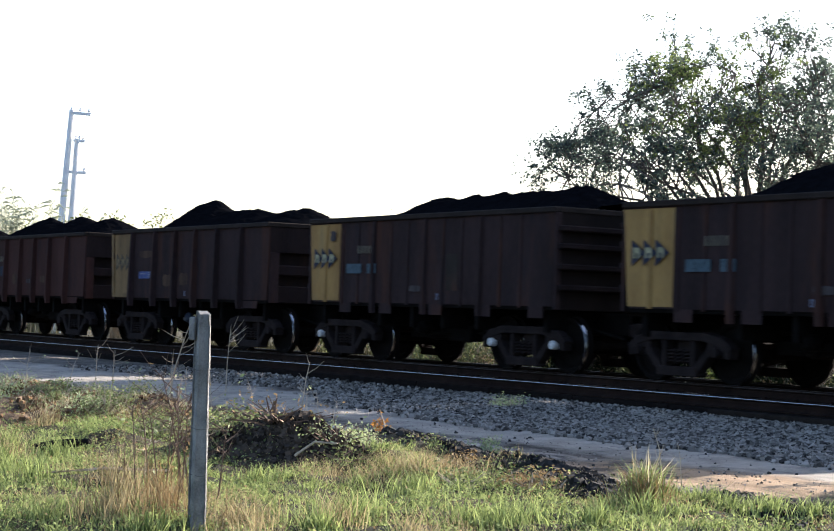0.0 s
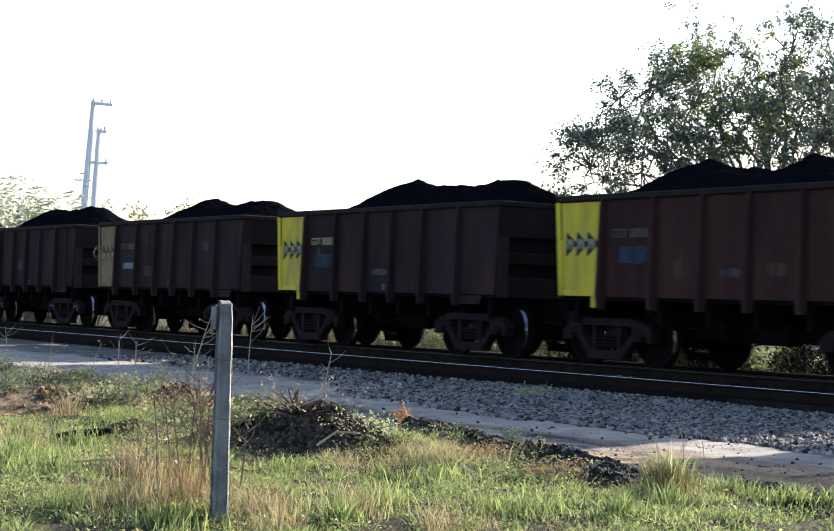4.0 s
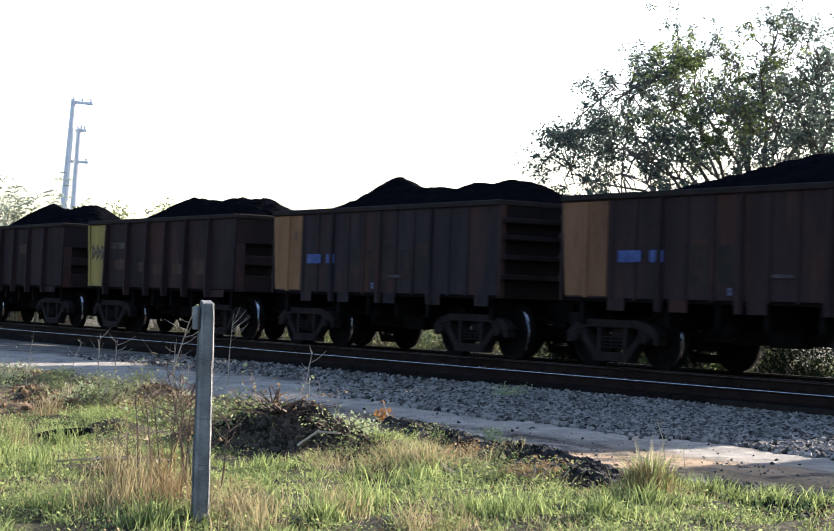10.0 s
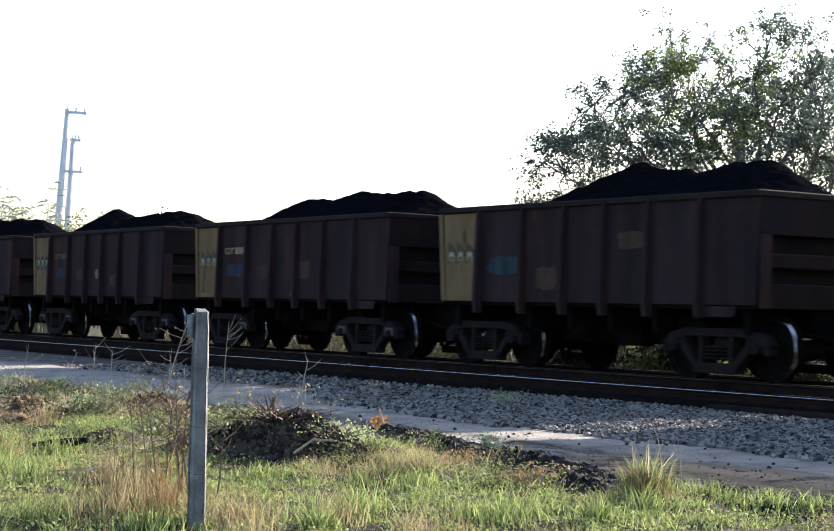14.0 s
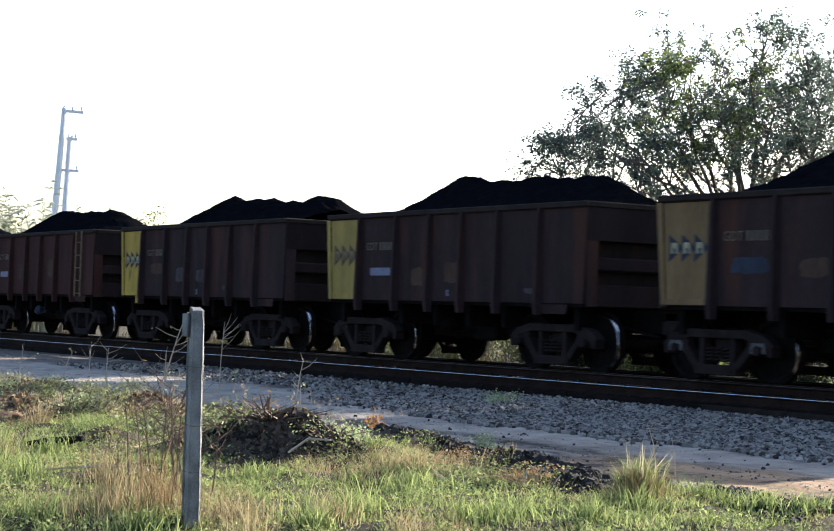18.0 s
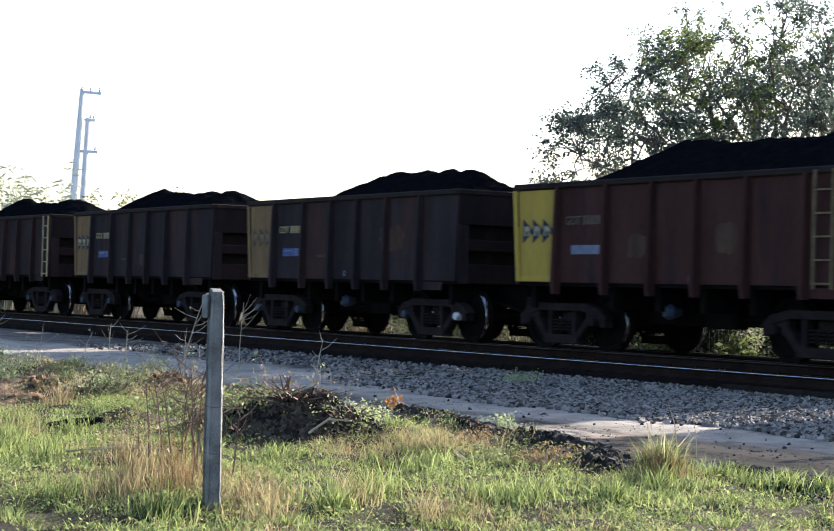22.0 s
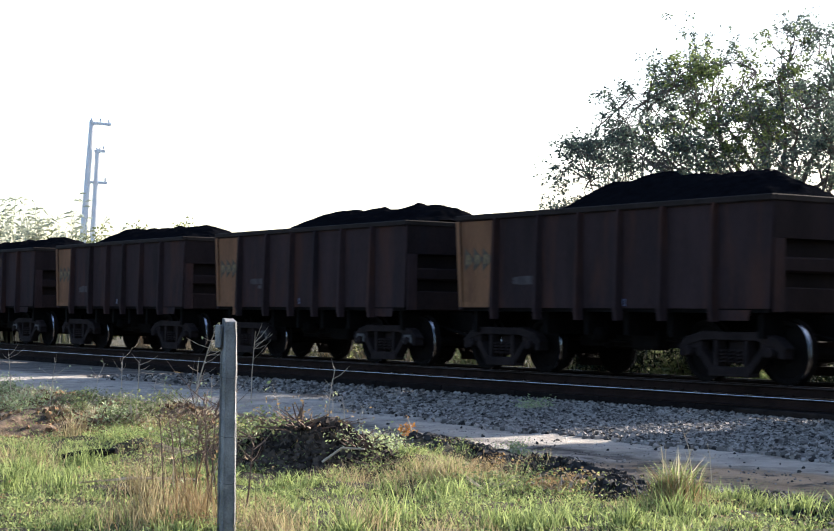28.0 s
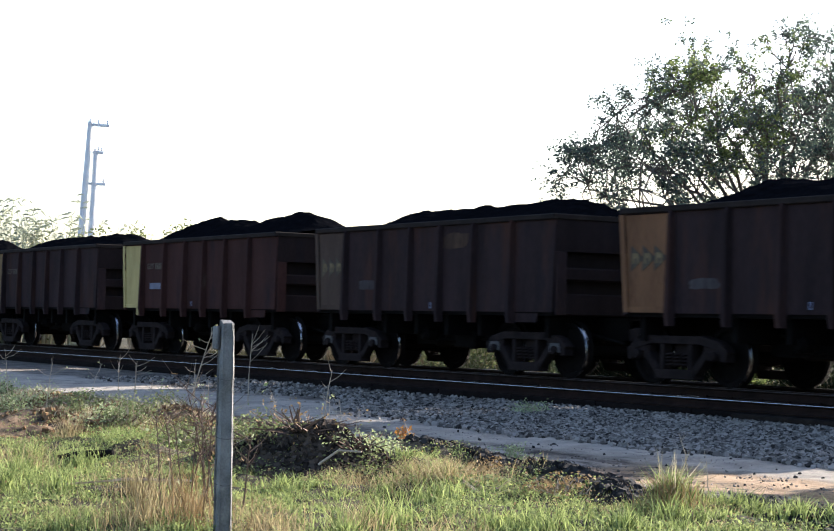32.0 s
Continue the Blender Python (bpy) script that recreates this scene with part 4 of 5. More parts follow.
    rim = [(-.03, BODY + .03, -HALF - .06, -HALF + .05, TOP - .10, TOP), (-.03, BODY + .03, HALF - .05, HALF + .06, TOP - .10, TOP),
           (-.03, .07, -HALF + .05, HALF - .05, TOP - .10, TOP), (BODY - .07, BODY + .03, -HALF + .05, HALF - .05, TOP - .10, TOP)]
    child("top_rim", cached("rim", lambda: boxes("top_rim", rim, M_RIM, .015)), w)
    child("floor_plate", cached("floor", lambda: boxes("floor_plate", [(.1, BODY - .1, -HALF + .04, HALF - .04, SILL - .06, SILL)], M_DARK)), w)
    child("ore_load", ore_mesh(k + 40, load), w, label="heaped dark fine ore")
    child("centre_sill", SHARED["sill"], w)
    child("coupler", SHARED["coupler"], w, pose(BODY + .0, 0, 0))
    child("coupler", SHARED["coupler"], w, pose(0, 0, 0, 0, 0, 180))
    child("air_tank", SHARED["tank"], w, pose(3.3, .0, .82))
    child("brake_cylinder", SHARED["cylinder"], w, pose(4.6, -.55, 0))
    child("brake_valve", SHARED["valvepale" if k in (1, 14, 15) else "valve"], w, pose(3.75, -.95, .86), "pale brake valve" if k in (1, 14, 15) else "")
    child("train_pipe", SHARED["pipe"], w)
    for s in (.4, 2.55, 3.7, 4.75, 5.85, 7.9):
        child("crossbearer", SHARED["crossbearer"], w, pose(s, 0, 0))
    n = 0
    for b in BOGIES:
        child("bolster", SHARED["bolster"], w, pose(b, 0, 0))
        for s in (-.30, .30):
            child("brake_beam", SHARED["beam"], w, pose(b + s, 0, 0))
        for y, turn in ((-1.08, 0), (1.08, 180)):
            fr = child("side_frame", SHARED["frame"], w, pose(b, y, 0, 0, 0, turn))
            for s in (-.19, 0, .19):
                child("coil_spring", SHARED["springs"], fr, pose(s, 0, 0))
            for s in (-BASE, BASE):
                child("bearing_adapter", SHARED["adapterpale" if k in (5, 10, 11, 19, 21) else "adapter"], fr, pose(s, 0, .09))
        for s in (-BASE, BASE):
            ws = child("wheelset", SHARED["axle"], w, pose(b + s, 0, AXLE))
            for y, turn in ((-.80, 0), (.80, 180)):
                child("wheel", SHARED["wheel"], ws, pose(0, y, 0, 0, 0, turn))
                child("wheel_tread", SHARED["tread"], ws, pose(0, y, 0, 0, 0, turn), "bright worn tread")
                child("bearing_cap", SHARED["cap" if n in caps else "capblue" if k in (15, 16, 17) else "capdark"], ws, pose(0, y * 1.49, 0, 0, 0, turn), "white bearing end cap" if n in caps else "")
            WHEELSETS.append((ws, b + s))
            n += 1
    return w


TRAIN = [(k, build_wagon(k, spec)) for k, spec in WAGONS.items()]


# ---- fence post ----
def build_post():
    post = tagged(new("fence_post"), "weathered square concrete fence post leaning slightly in dry grass", "fence post")
    post.matrix_basis = pose(-10.574, 5.216, -.20, 0, 0, 32) @ pose(0, 0, 0, 0, .9, 0)
    bm = bmesh.new()
    rings = []
    rng = random.Random(2)
    for i in range(15):
        z = 1.47 * i / 14
        h = (.052 - .007 * i / 14) * (.86 if i == 14 else 1)
        ring = []
        for cx, cy in ((-1, -1), (1, -1), (1, 1), (-1, 1)):
            for a, b in ((cx * h, cy * h * .72), (cx * h * .72, cy * h)) if cx * cy < 0 else ((cx * h * .72, cy * h), (cx * h, cy * h * .72)):
                ring.append(bm.verts.new((a + rng.uniform(-.003, .003), b + rng.uniform(-.003, .003), z + (-.012 * a / h if i == 14 else 0))))
        rings.append(ring)
    for a, b in zip(rings, rings[1:]):
        for j in range(8):
            bm.faces.new((a[j], a[(j + 1) % 8], b[(j + 1) % 8], b[j]))
    bm.faces.new(rings[-1])
    child("shaft", finish("shaft", bm, M_POST), post, pose(0, 0, 0, 0, 0, -42))
    for z in (.42, .72, 1.10):
        vs, fs = tube([(.060 * math.cos(a), .060 * math.sin(a), z + .006 * math.sin(2 * a)) for a in np.linspace(0, 2 * math.pi, 14)], [.0028] * 14, 4)
        child("wire_loop", mesh_from("wire_loop", vs, fs, M_WIRE), post)
    child("cap_piece", boxes("cap_piece", [(-.075, -.035, -.055, -.015, 1.29, 1.44)], M_POST, .006), post)


build_post()


# ---- power poles far behind the track ----
def build_pole(x, y, top, lean, arms):
    pole = tagged(new("power_pole"), "tall pale concrete power pole with a short crossarm, leaning", "power pole", "power poles")
    pole.matrix_basis = pose(x, y, -.4) @ pose(0, 0, 0, 0, 0, 57.5) @ pose(0, 0, 0, 0, lean, 0)
    n = top + .4
    vs, fs = tube([(0, 0, 0), (0, 0, n * .5), (0, 0, n)], [.18, .15, .105], 10)
    child("shaft", mesh_from("shaft", vs, fs, M_POLE), pole)
    for z, x0, x1 in arms:
        arm = child("crossarm", boxes("crossarm", [(x0, x1, -.06, .06, n + z - .06, n + z + .06)], M_POLE, .01), pole)
        for q in (x0 + .1, (x0 + x1) / 2, x1 - .1):
            vs, fs = tube([(q, 0, n + z + .06), (q, 0, n + z + .13), (q, 0, n + z + .24)], [.03, .06, .03], 7)
            child("insulator", mesh_from("insulator", vs, fs, M_POLE), arm)
    return pole


build_pole(-74.12, 29.36, 9.35, 4.1, ((-.12, -.1, .85),))
build_pole(-74.0, 29.87, 8.1, 2.9, ((-.08, -.15, .35), (-1.45, -.45, .5)))


# ---- trees ----
def leaf_cloud(centres, count, size, rng, flat=.7, broad=.24):
    """Small pointed leaves scattered round twig ends."""
    vs, fs = [], []
    for _ in range(count):
        c, r = centres[rng.randrange(len(centres))]
        d = Vector((rng.gauss(0, 1), rng.gauss(0, 1), rng.gauss(0, 1))).normalized() * rng.random() ** .5
        d.z *= flat
        p = c + d * r
        u = Vector((rng.gauss(0, 1), rng.gauss(0, 1), rng.gauss(-.3, .6))).normalized()
        w = u.cross(Vector((rng.gauss(0, 1), rng.gauss(0, 1), rng.gauss(0, 1)))).normalized()
        l = size * rng.uniform(.6, 1.3)
        o = len(vs)
        vs += [p, p + u * l * .5 + w * l * broad, p + u * l, p + u * l * .5 - w * l * broad]
        fs.append((o, o + 1, o + 2, o + 3))
    return vs, fs


def dome_tree(x, y, z0, centre, rx, rz, clumps, leaves, leaf, seed, label, trunk_r=.2, limb_at=1.2, low=-.4, sun_patch=None):
    """A crown of leaf sprays within an uneven dome, each spray on its own twig from a bent limb."""
    rng = random.Random(seed)
    tree = tagged(new("tree"), label, "tree")
    tree.matrix_basis = pose(x, y, z0)
    c = Vector(centre)
    sticks, ends, sunny_ends = [], [], []
    hub = Vector((rng.uniform(-.1, .1), rng.uniform(-.1, .1), c.z * .72))
    spine = [Vector((0, 0, -.1)), Vector((.05, .02, limb_at * .5)), hub * .6, hub, c + Vector((0, 0, rz * .35))]
    sticks.append(tube(spine, [trunk_r * 1.25, trunk_r, trunk_r * .8, trunk_r * .62, trunk_r * .2], 9))
    mains = []
    for i in range(38):
        a = 2 * math.pi * i / 38 * 9 + rng.uniform(-.3, .3)
        u = rng.uniform(-.38, .9) if i % 4 else rng.uniform(.6, .95)
        q = rx * .80 * math.sqrt(max(.06, 1 - u * u))
        e = c + Vector((math.cos(a) * q, math.sin(a) * q, rz * u * .80))
        b = spine[2].lerp(spine[3], rng.random()) if i % 3 else spine[1].lerp(spine[2], .5 + .5 * rng.random())
        line = [b]
        for w in range(1, 9):
            f = w / 8
            line.append(b.lerp(e, f) + Vector((rng.gauss(0, .09), rng.gauss(0, .09), .35 * math.sin(math.pi * f) + rng.gauss(0, .08))))
        mains.append(line)
        sticks.append(tube(line, [trunk_r * .30 * (1 - .88 * w / 8) for w in range(9)], 6))
    for _ in range(clumps):
        while True:
            d = Vector((rng.uniform(-1, 1), rng.uniform(-1, 1), rng.uniform(low, 1)))
            if .36 < d.length < 1 and rng.random() < d.length ** 1.5:
                break
        if noise.noise((d.x * 4.2 + seed, d.y * 4.2, d.z * 4.6)) < -.07 or (d.z < .25 and rng.random() < .38):
            continue
        r = 1 + .10 * noise.noise((d.x * 2.3 + seed, d.y * 2.3, d.z * 2.3)) + .09 * noise.noise((d.x * 6, d.y * 6, d.z * 6 + seed))
        r *= 1 - .40 * max(0.0, d.z) * (1 - max(0.0, d.z))
        p = c + Vector((d.x * rx, d.y * rx, d.z * rz)) * r
        b = min((v for q in mains for v in q[2:]), key=lambda v: (v - p).length + .9 * rng.random())
        if (b - p).length > 1.7:
            continue
        k1 = b.lerp(p, .4) + Vector((rng.gauss(0, .1), rng.gauss(0, .1), rng.gauss(.06, .08)))
        k2 = b.lerp(p, .75) + Vector((rng.gauss(0, .08), rng.gauss(0, .08), rng.gauss(.02, .08)))
        sticks.append(tube([b, k1, k2, p], [.016, .012, .008, .003], 4))
        out = (p - c).normalized()
        for _ in range(3):
            q = p + out * rng.uniform(-.1, .3) + Vector((rng.gauss(0, .20), rng.gauss(0, .20), rng.gauss(.0, .16)))
            sticks.append(tube([k2, k2.lerp(q, .6) + Vector((0, 0, .03)), q], [.008, .006, .003], 3))
            # twig ends inside the patch get leaves coloured for sun passing through
            bunch = sunny_ends if sun_patch and (q - Vector(sun_patch[:3])).length < sun_patch[3] * rng.uniform(.3, 1.1) else ends
            bunch.append((q, rng.uniform(.10, .20)))
            bunch.append((k2.lerp(q, .55), rng.uniform(.08, .15)))
    child("trunk", mesh_from("trunk", *merge(sticks), M_BARK), tree)
    n = len(ends) + len(sunny_ends)
    child("crown", mesh_from("crown", *leaf_cloud(ends, leaves * len(ends) // n, leaf, rng, .8, .25), M_LEAF), tree)
    if sunny_ends:
        child("young_crown", mesh_from("young_crown", *leaf_cloud(sunny_ends, leaves * len(sunny_ends) // n, leaf, rng, .8, .25), M_SUNLEAF), tree, label="yellow-green leaves, toned as if sun shines through")
    return tree


dome_tree(-25.9, 24.9, -.35, (-.35, -.35, 3.5), 4.4, 3.74, 1750, 72000, .078, 11, "broad leafy green tree growing behind the track", sun_patch=(.7, -2.1, 5.8, 2.0))


# ---- bushes, saplings and weeds ----
def bush(x, y, rx, rz, clumps, leaves, leaf, seed, material, label, name="bush", wood=None):
    rng = random.Random(seed)
    z0 = float(height(x, y)) - .05
    b = tagged(new(name), label, "bush", "bushes")
    b.matrix_basis = pose(x, y, z0)
    sticks, ends = [], []
    for _ in range(clumps):
        a, u = rng.uniform(0, 6.283), rng.random() ** .6
        p = Vector((math.cos(a) * rx * u, math.sin(a) * rx * u, rz * rng.uniform(.35, 1.0) * (1 - .45 * u * u)))
        k = p * .5 + Vector((rng.gauss(0, .06), rng.gauss(0, .06), 0))
        sticks.append(tube([Vector((p.x * .15, p.y * .15, 0)), k, p], [.012, .009, .004], 4))
        ends.append((p, rx * .38))
        ends.append((k.lerp(p, .5), rx * .3))
    tagged(child("twig_tangle", mesh_from("twig_tangle", *merge(sticks), wood or M_TWIG), b), kind="stuff")
    tagged(child("foliage", mesh_from("foliage", *leaf_cloud(ends, leaves, leaf, rng), material), b), kind="stuff")
    return b


def reeds(x, y, rx, tall, count, seed, label):
    rng = random.Random(seed)
    z0 = float(height(x, y)) - .05
    r = tagged(new("reed_clump"), label, "reeds", "reed clumps")
    r.matrix_basis = pose(x, y, z0)
    stalks, leaves = [], []
    vs, fs = [], []
    for _ in range(count):
        bx, by = rng.gauss(0, rx * .5), rng.gauss(0, rx * .5)
        h = tall * rng.uniform(.55, 1.08)
        lx, ly = rng.gauss(0, .12) * h, rng.gauss(0, .12) * h
        stalks.append(tube([(bx, by, 0), (bx + lx * .4, by + ly * .4, h * .6), (bx + lx, by + ly, h)], [.016, .012, .005], 4))
        for q in range(13):
            u = rng.uniform(.3, 1.0)
            p = Vector((bx + lx * u, by + ly * u, h * u))
            a = rng.uniform(0, 6.283)
            d = Vector((math.cos(a), math.sin(a), rng.uniform(.2, 1.2))).normalized()
            w = d.cross(Vector((0, 0, 1))).normalized() * .012
            l = rng.uniform(.18, .48)
            o = len(vs)
            vs += [p - w, p + w, p + d * l * .6 + w * .7, p + d * l + Vector((0, 0, -.12)), p + d * l * .6 - w * .7]
            fs.append((o, o + 1, o + 2, o + 3, o + 4))
    tagged(child("cane", mesh_from("cane", *merge(stalks), M_REED), r), kind="stuff")
    tagged(child("foliage", mesh_from("foliage", vs, fs, M_REED), r), kind="stuff")


def sapling(x, y, tall, seed, label, spread_=.35, n=7, leaves=0, thick=.009, material=None, wood=None):
    rng = random.Random(seed)
    z0 = float(height(x, y)) - .04
    s = tagged(new("sapling"), label, "sapling", "saplings")
    s.matrix_basis = pose(x, y, z0)
    lean = Vector((rng.gauss(0, .08), rng.gauss(0, .08), 0))
    spine = [Vector((0, 0, 0)), Vector((0, 0, tall * .4)) + lean * .4, Vector((0, 0, tall * .75)) + lean * tall, Vector((0, 0, tall)) + lean * tall * 1.6]
    child("stem", mesh_from("stem", *tube(spine, [thick, thick * .85, thick * .6, thick * .3], 5), wood or M_TWIG), s)
    ends = []
    for i in range(n):
        u = rng.uniform(.3, .95)
        b = spine[1].lerp(spine[3], u)
        a = rng.uniform(0, 6.283)
        e = b + Vector((math.cos(a), math.sin(a), rng.uniform(.25, 1.1))).normalized() * tall * spread_ * rng.uniform(.5, 1.1)
        child("twig", mesh_from("twig", *tube([b, b.lerp(e, .5) + Vector((0, 0, -.02)), e], [thick * .55, thick * .4, thick * .2], 4), wood or M_TWIG), s)
        ends.append((e, .06))
    if leaves:
        child("foliage", mesh_from("foliage", *leaf_cloud(ends + [(spine[3], .08), (spine[1], .1)], leaves, .05, rng), material or M_WEED), s)
    return s


# behind the track
reeds(-58.4, 20.7, 1.3, 4.9, 120, 3, "tall dry reeds paled for haze far behind the track")
reeds(-57.9, 22.2, 1.2, 4.6, 110, 4, "tall dry reeds paled for haze far behind the track")
reeds(-58.8, 19.5, 1.3, 5.0, 100, 5, "tall dry reeds paled for haze far behind the track")
bush(-57.2, 23.3, 1.1, 4.6, 70, 5000, .13, 6, M_BUSH, "hazy pale green bush by the power poles")
bush(-56.8, 24.8, 1.2, 4.5, 70, 6000, .13, 7, M_BUSH, "hazy pale green bush by the power poles")
bush(-56.2, 26.2, 1.1, 4.6, 54, 4200, .13, 8, M_BUSH, "hazy pale green bush by the power poles")
bush(-58.4, 22.0, 1.3, 4.3, 60, 5200, .13, 9, M_BUSH, "hazy pale green bush by the power poles")
bush(-59.4, 20.2, 1.3, 4.0, 50, 4200, .13, 10, M_BUSH, "hazy pale green bush by the power poles")
BR = random.Random(14)
for i in range(9):
    bx = -36.5 + 2.3 * i + BR.uniform(-.7, .7)
    bush(bx, 23.6 + BR.uniform(-.5, .9), BR.uniform(.5, .9), BR.uniform(.6, 1.25), 26, 1300, .085, 30 + i, M_BUSH if i % 3 else M_WEED, "low sunlit bush behind the far rail")
bush(-26.3, 22.6, .75, 1.0, 34, 1900, .085, 51, M_BUSH, "low sunlit bush behind the far rail")
# dense bushes whose leaf colour is darkened to stand for shade
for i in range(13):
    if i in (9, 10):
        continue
    bush(-30.2 + .62 * i + BR.uniform(-.2, .2), 22.9 + BR.uniform(-.1, .5), BR.uniform(.5, .75), BR.uniform(1.1, 1.7), 34, 2300, .075, 130 + i, M_SHADEBUSH, "dense bush behind the far rail, leaves darkened for shade")
# hedge hidden by the train, added to block sun through the wagon gaps
for i in range(11):
    bush(-44.5 + 1.6 * i + BR.uniform(-.3, .3), 25.6 + BR.uniform(-.4, .5), BR.uniform(.9, 1.2), BR.uniform(2.3, 2.9), 46, 3000, .10, 170 + i, M_BUSH, "unseen hedge bush added behind the track to block sun")
bush(-24.25, 22.45, .40, .85, 24, 420, .14, 152, M_SUNLEAF, "sunlit large-leaved green plant behind the far rail")
for bx, by, h in ((-32.6, 23.4, 4.6), (-33.6, 24.0, 4.4), (-43.2, 25.9, 4.3), (-41.2, 25.2, 4.2)):
    sapling(bx, by, h, int(-bx * 10), "thin bare sapling behind the track", .16, 12, 40, .012)
sapling(-18.9, 6.45, 3.6, 77, "slender sapling with sparse leaves in the verge", .14, 9, 26, .006)

# the verge's saplings, weeds and bushes
sapling(-23.87, 11.28, 1.35, 1, "pale bare twiggy sapling at the road's edge", .26, 9, 22, .013)
sapling(-27.4, 14.0, 1.2, 2, "pale forked bare sapling beside the ballast", .42, 6, 0, .010)
sapling(-20.4, 11.5, .85, 3, "thin dry stem rising from the weeds", .3, 4, 0, .010)
sapling(-26.2, 11.4, .8, 4, "dry forked twigs at the road's edge", .45, 5, 0, .011)
sapling(-10.95, 9.56, .62, 5, "thin brown weed stalk at the road's edge", .2, 3, 0, .006)
sapling(-10.89, 9.68, .5, 6, "thin brown weed stalk at the road's edge", .2, 3, 0, .005)
sapling(-12.9, 6.2, .75, 8, "bare brown bramble stems in the dry grass", .5, 9, 18, .006)
sapling(-12.2, 5.6, .65, 9, "bare brown bramble stems in the dry grass", .5, 9, 10, .006)
BM = random.Random(57)
for i in range(13):
    sapling(-11.85 + BM.gauss(0, .17), 5.62 + BM.gauss(0, .15), BM.uniform(.5, 1.0), 500 + i, "bare reddish-brown bramble stem in the dry grass", .38, 12, BM.choice((0, 0, 6)), .0065, M_BRACKEN, M_BRAMBLE)
TW = random.Random(91)
for i in range(16):
    sapling(TW.uniform(-27.5, -16.5), TW.uniform(8.6, 11.2), TW.uniform(.35, .8), 300 + i, "thin dry stem among the weeds at the road's edge", .35, 5, TW.choice((0, 0, 8)), .0065)
bush(-20.15, 8.7, .42, .5, 22, 884, .038, 61, M_BUSH, "low leafy green weed on the soil bank")
bush(-22.4, 9.0, .4, .32, 18, 646, .038, 62, M_BUSH, "low leafy green weed on the soil bank")
bush(-17.6, 8.2, .5, .28, 20, 714, .038, 63, M_BUSH, "low leafy green weed in the grass")
bush(-15.5, 8.75, .34, .30, 22, 714, .038, 64, M_WEED, "pale-leaved weed on the dark mound")
bush(-14.9, 9.0, .30, .30, 20, 544, .038, 65, M_WEED, "pale-leaved weed on the dark mound")
bush(-15.2, 7.95, .5, .26, 26, 620, .05, 66, M_BUSH, "green weed on the dark mound", wood=M_BRAMBLE)
bush(-14.2, 8.5, .45, .2, 22, 300, .038, 67, M_BUSH, "dead brown weed on the mound", wood=M_BRAMBLE)
bush(-14.9, 8.15, .6, .30, 44, 130, .04, 74, M_BRACKEN, "tangle of dead stems over the dark mound", wood=M_BRAMBLE)
bush(-14.5, 8.5, .4, .26, 26, 260, .035, 75, M_WEED, "tangle of dry weeds over the dark mound", wood=M_BRAMBLE)
bush(-15.44, 10.89, .25, .28, 18, 561, .038, 68, M_WEED, "pale-leaved weed at the road's edge")
bush(-14.3, 10.47, .42, .16, 22, 714, .038, 69, M_WEED, "pale-leaved weed at the road's edge")
bush(-16.75, 10.45, .07, .34, 10, 110, .05, 70, leaf_mat("orange_leaf", (.36, .16, .04), (.5, .27, .08), .3), "small orange-brown dead weed")
bush(-12.3, 8.5, .6, .22, 26, 884, .038, 71, M_BUSH, "low leafy green weed along the grass edge")
bush(-22.6, 16.4, .45, .22, 22, 646, .038, 73, M_WEED, "small pale weed growing in the ballast")


WB = random.Random(89)
for i in range(16):
    wx = WB.uniform(-29, -19.6)
    bush(wx, WB.uniform(7.8, 10.2), WB.uniform(.22, .5), WB.uniform(.16, .34), 20, 420, .042, 700 + i, WB.choice((M_BUSH, M_GRASS, M_WEED)), "low leafy weed on the bare soil bank", wood=M_BRAMBLE)
WR = random.Random(88)
for wx, wy, r, h in ((-24.2, 9.0, .5, .3), (-26.5, 9.3, .5, .35), (-28.5, 9.6, .6, .35), (-21.2, 9.6, .35, .3), (-18.6, 9.6, .4, .25), (-19.3, 8.9, .45, .3), (-25.3, 8.6, .5, .25),
                     (-23.0, 8.3, .4, .25), (-16.0, 9.6, .4, .25), (-13.4, 9.2, .35, .22), (-11.8, 8.9, .35, .22)):
    bush(wx, wy, r, h, 22, 560, .038, WR.randrange(900), WR.choice((M_BUSH, M_WEED, M_GRASS, M_BRACKEN)), "low leafy weed along the verge's edge")


# ---- grass ----
def blades(points, tall, wide, rng, lean=.35):
    vs, fs = [], []
    for x, y, z, s in points:
        a = rng.uniform(0, 2 * math.pi)
        h = tall * s * rng.uniform(.4, 1.2)
        w = wide * rng.uniform(.6, 1.3)
        lx, ly = rng.gauss(0, lean) * h, rng.gauss(0, lean) * h
        c, d = math.cos(a) * w, math.sin(a) * w
        o = len(vs)
        vs += [(x - c, y - d, z), (x + c, y + d, z), (x + c * .6 + lx * .4, y + d * .6 + ly * .4, z + h * .6), (x - c * .6 + lx * .4, y - d * .6 + ly * .4, z + h * .6), (x + lx, y + ly, z + h)]
        fs += [(o, o + 1, o + 2, o + 3), (o + 3, o + 2, o + 4)]
    return vs, fs


def field(count, x0, x1, y0, y1, rng, keep):
    out = []
    while len(out) < count:
        x, y = rng.uniform(x0, x1), rng.uniform(y0, y1)
        k = keep(x, y)
        if rng.random() < k:
            out.append((x, y, .35 + .65 * k))
    a = np.array(out)
    return list(zip(a[:, 0].tolist(), a[:, 1].tolist(), (height(a[:, 0], a[:, 1]) - .02).tolist(), a[:, 2].tolist()))


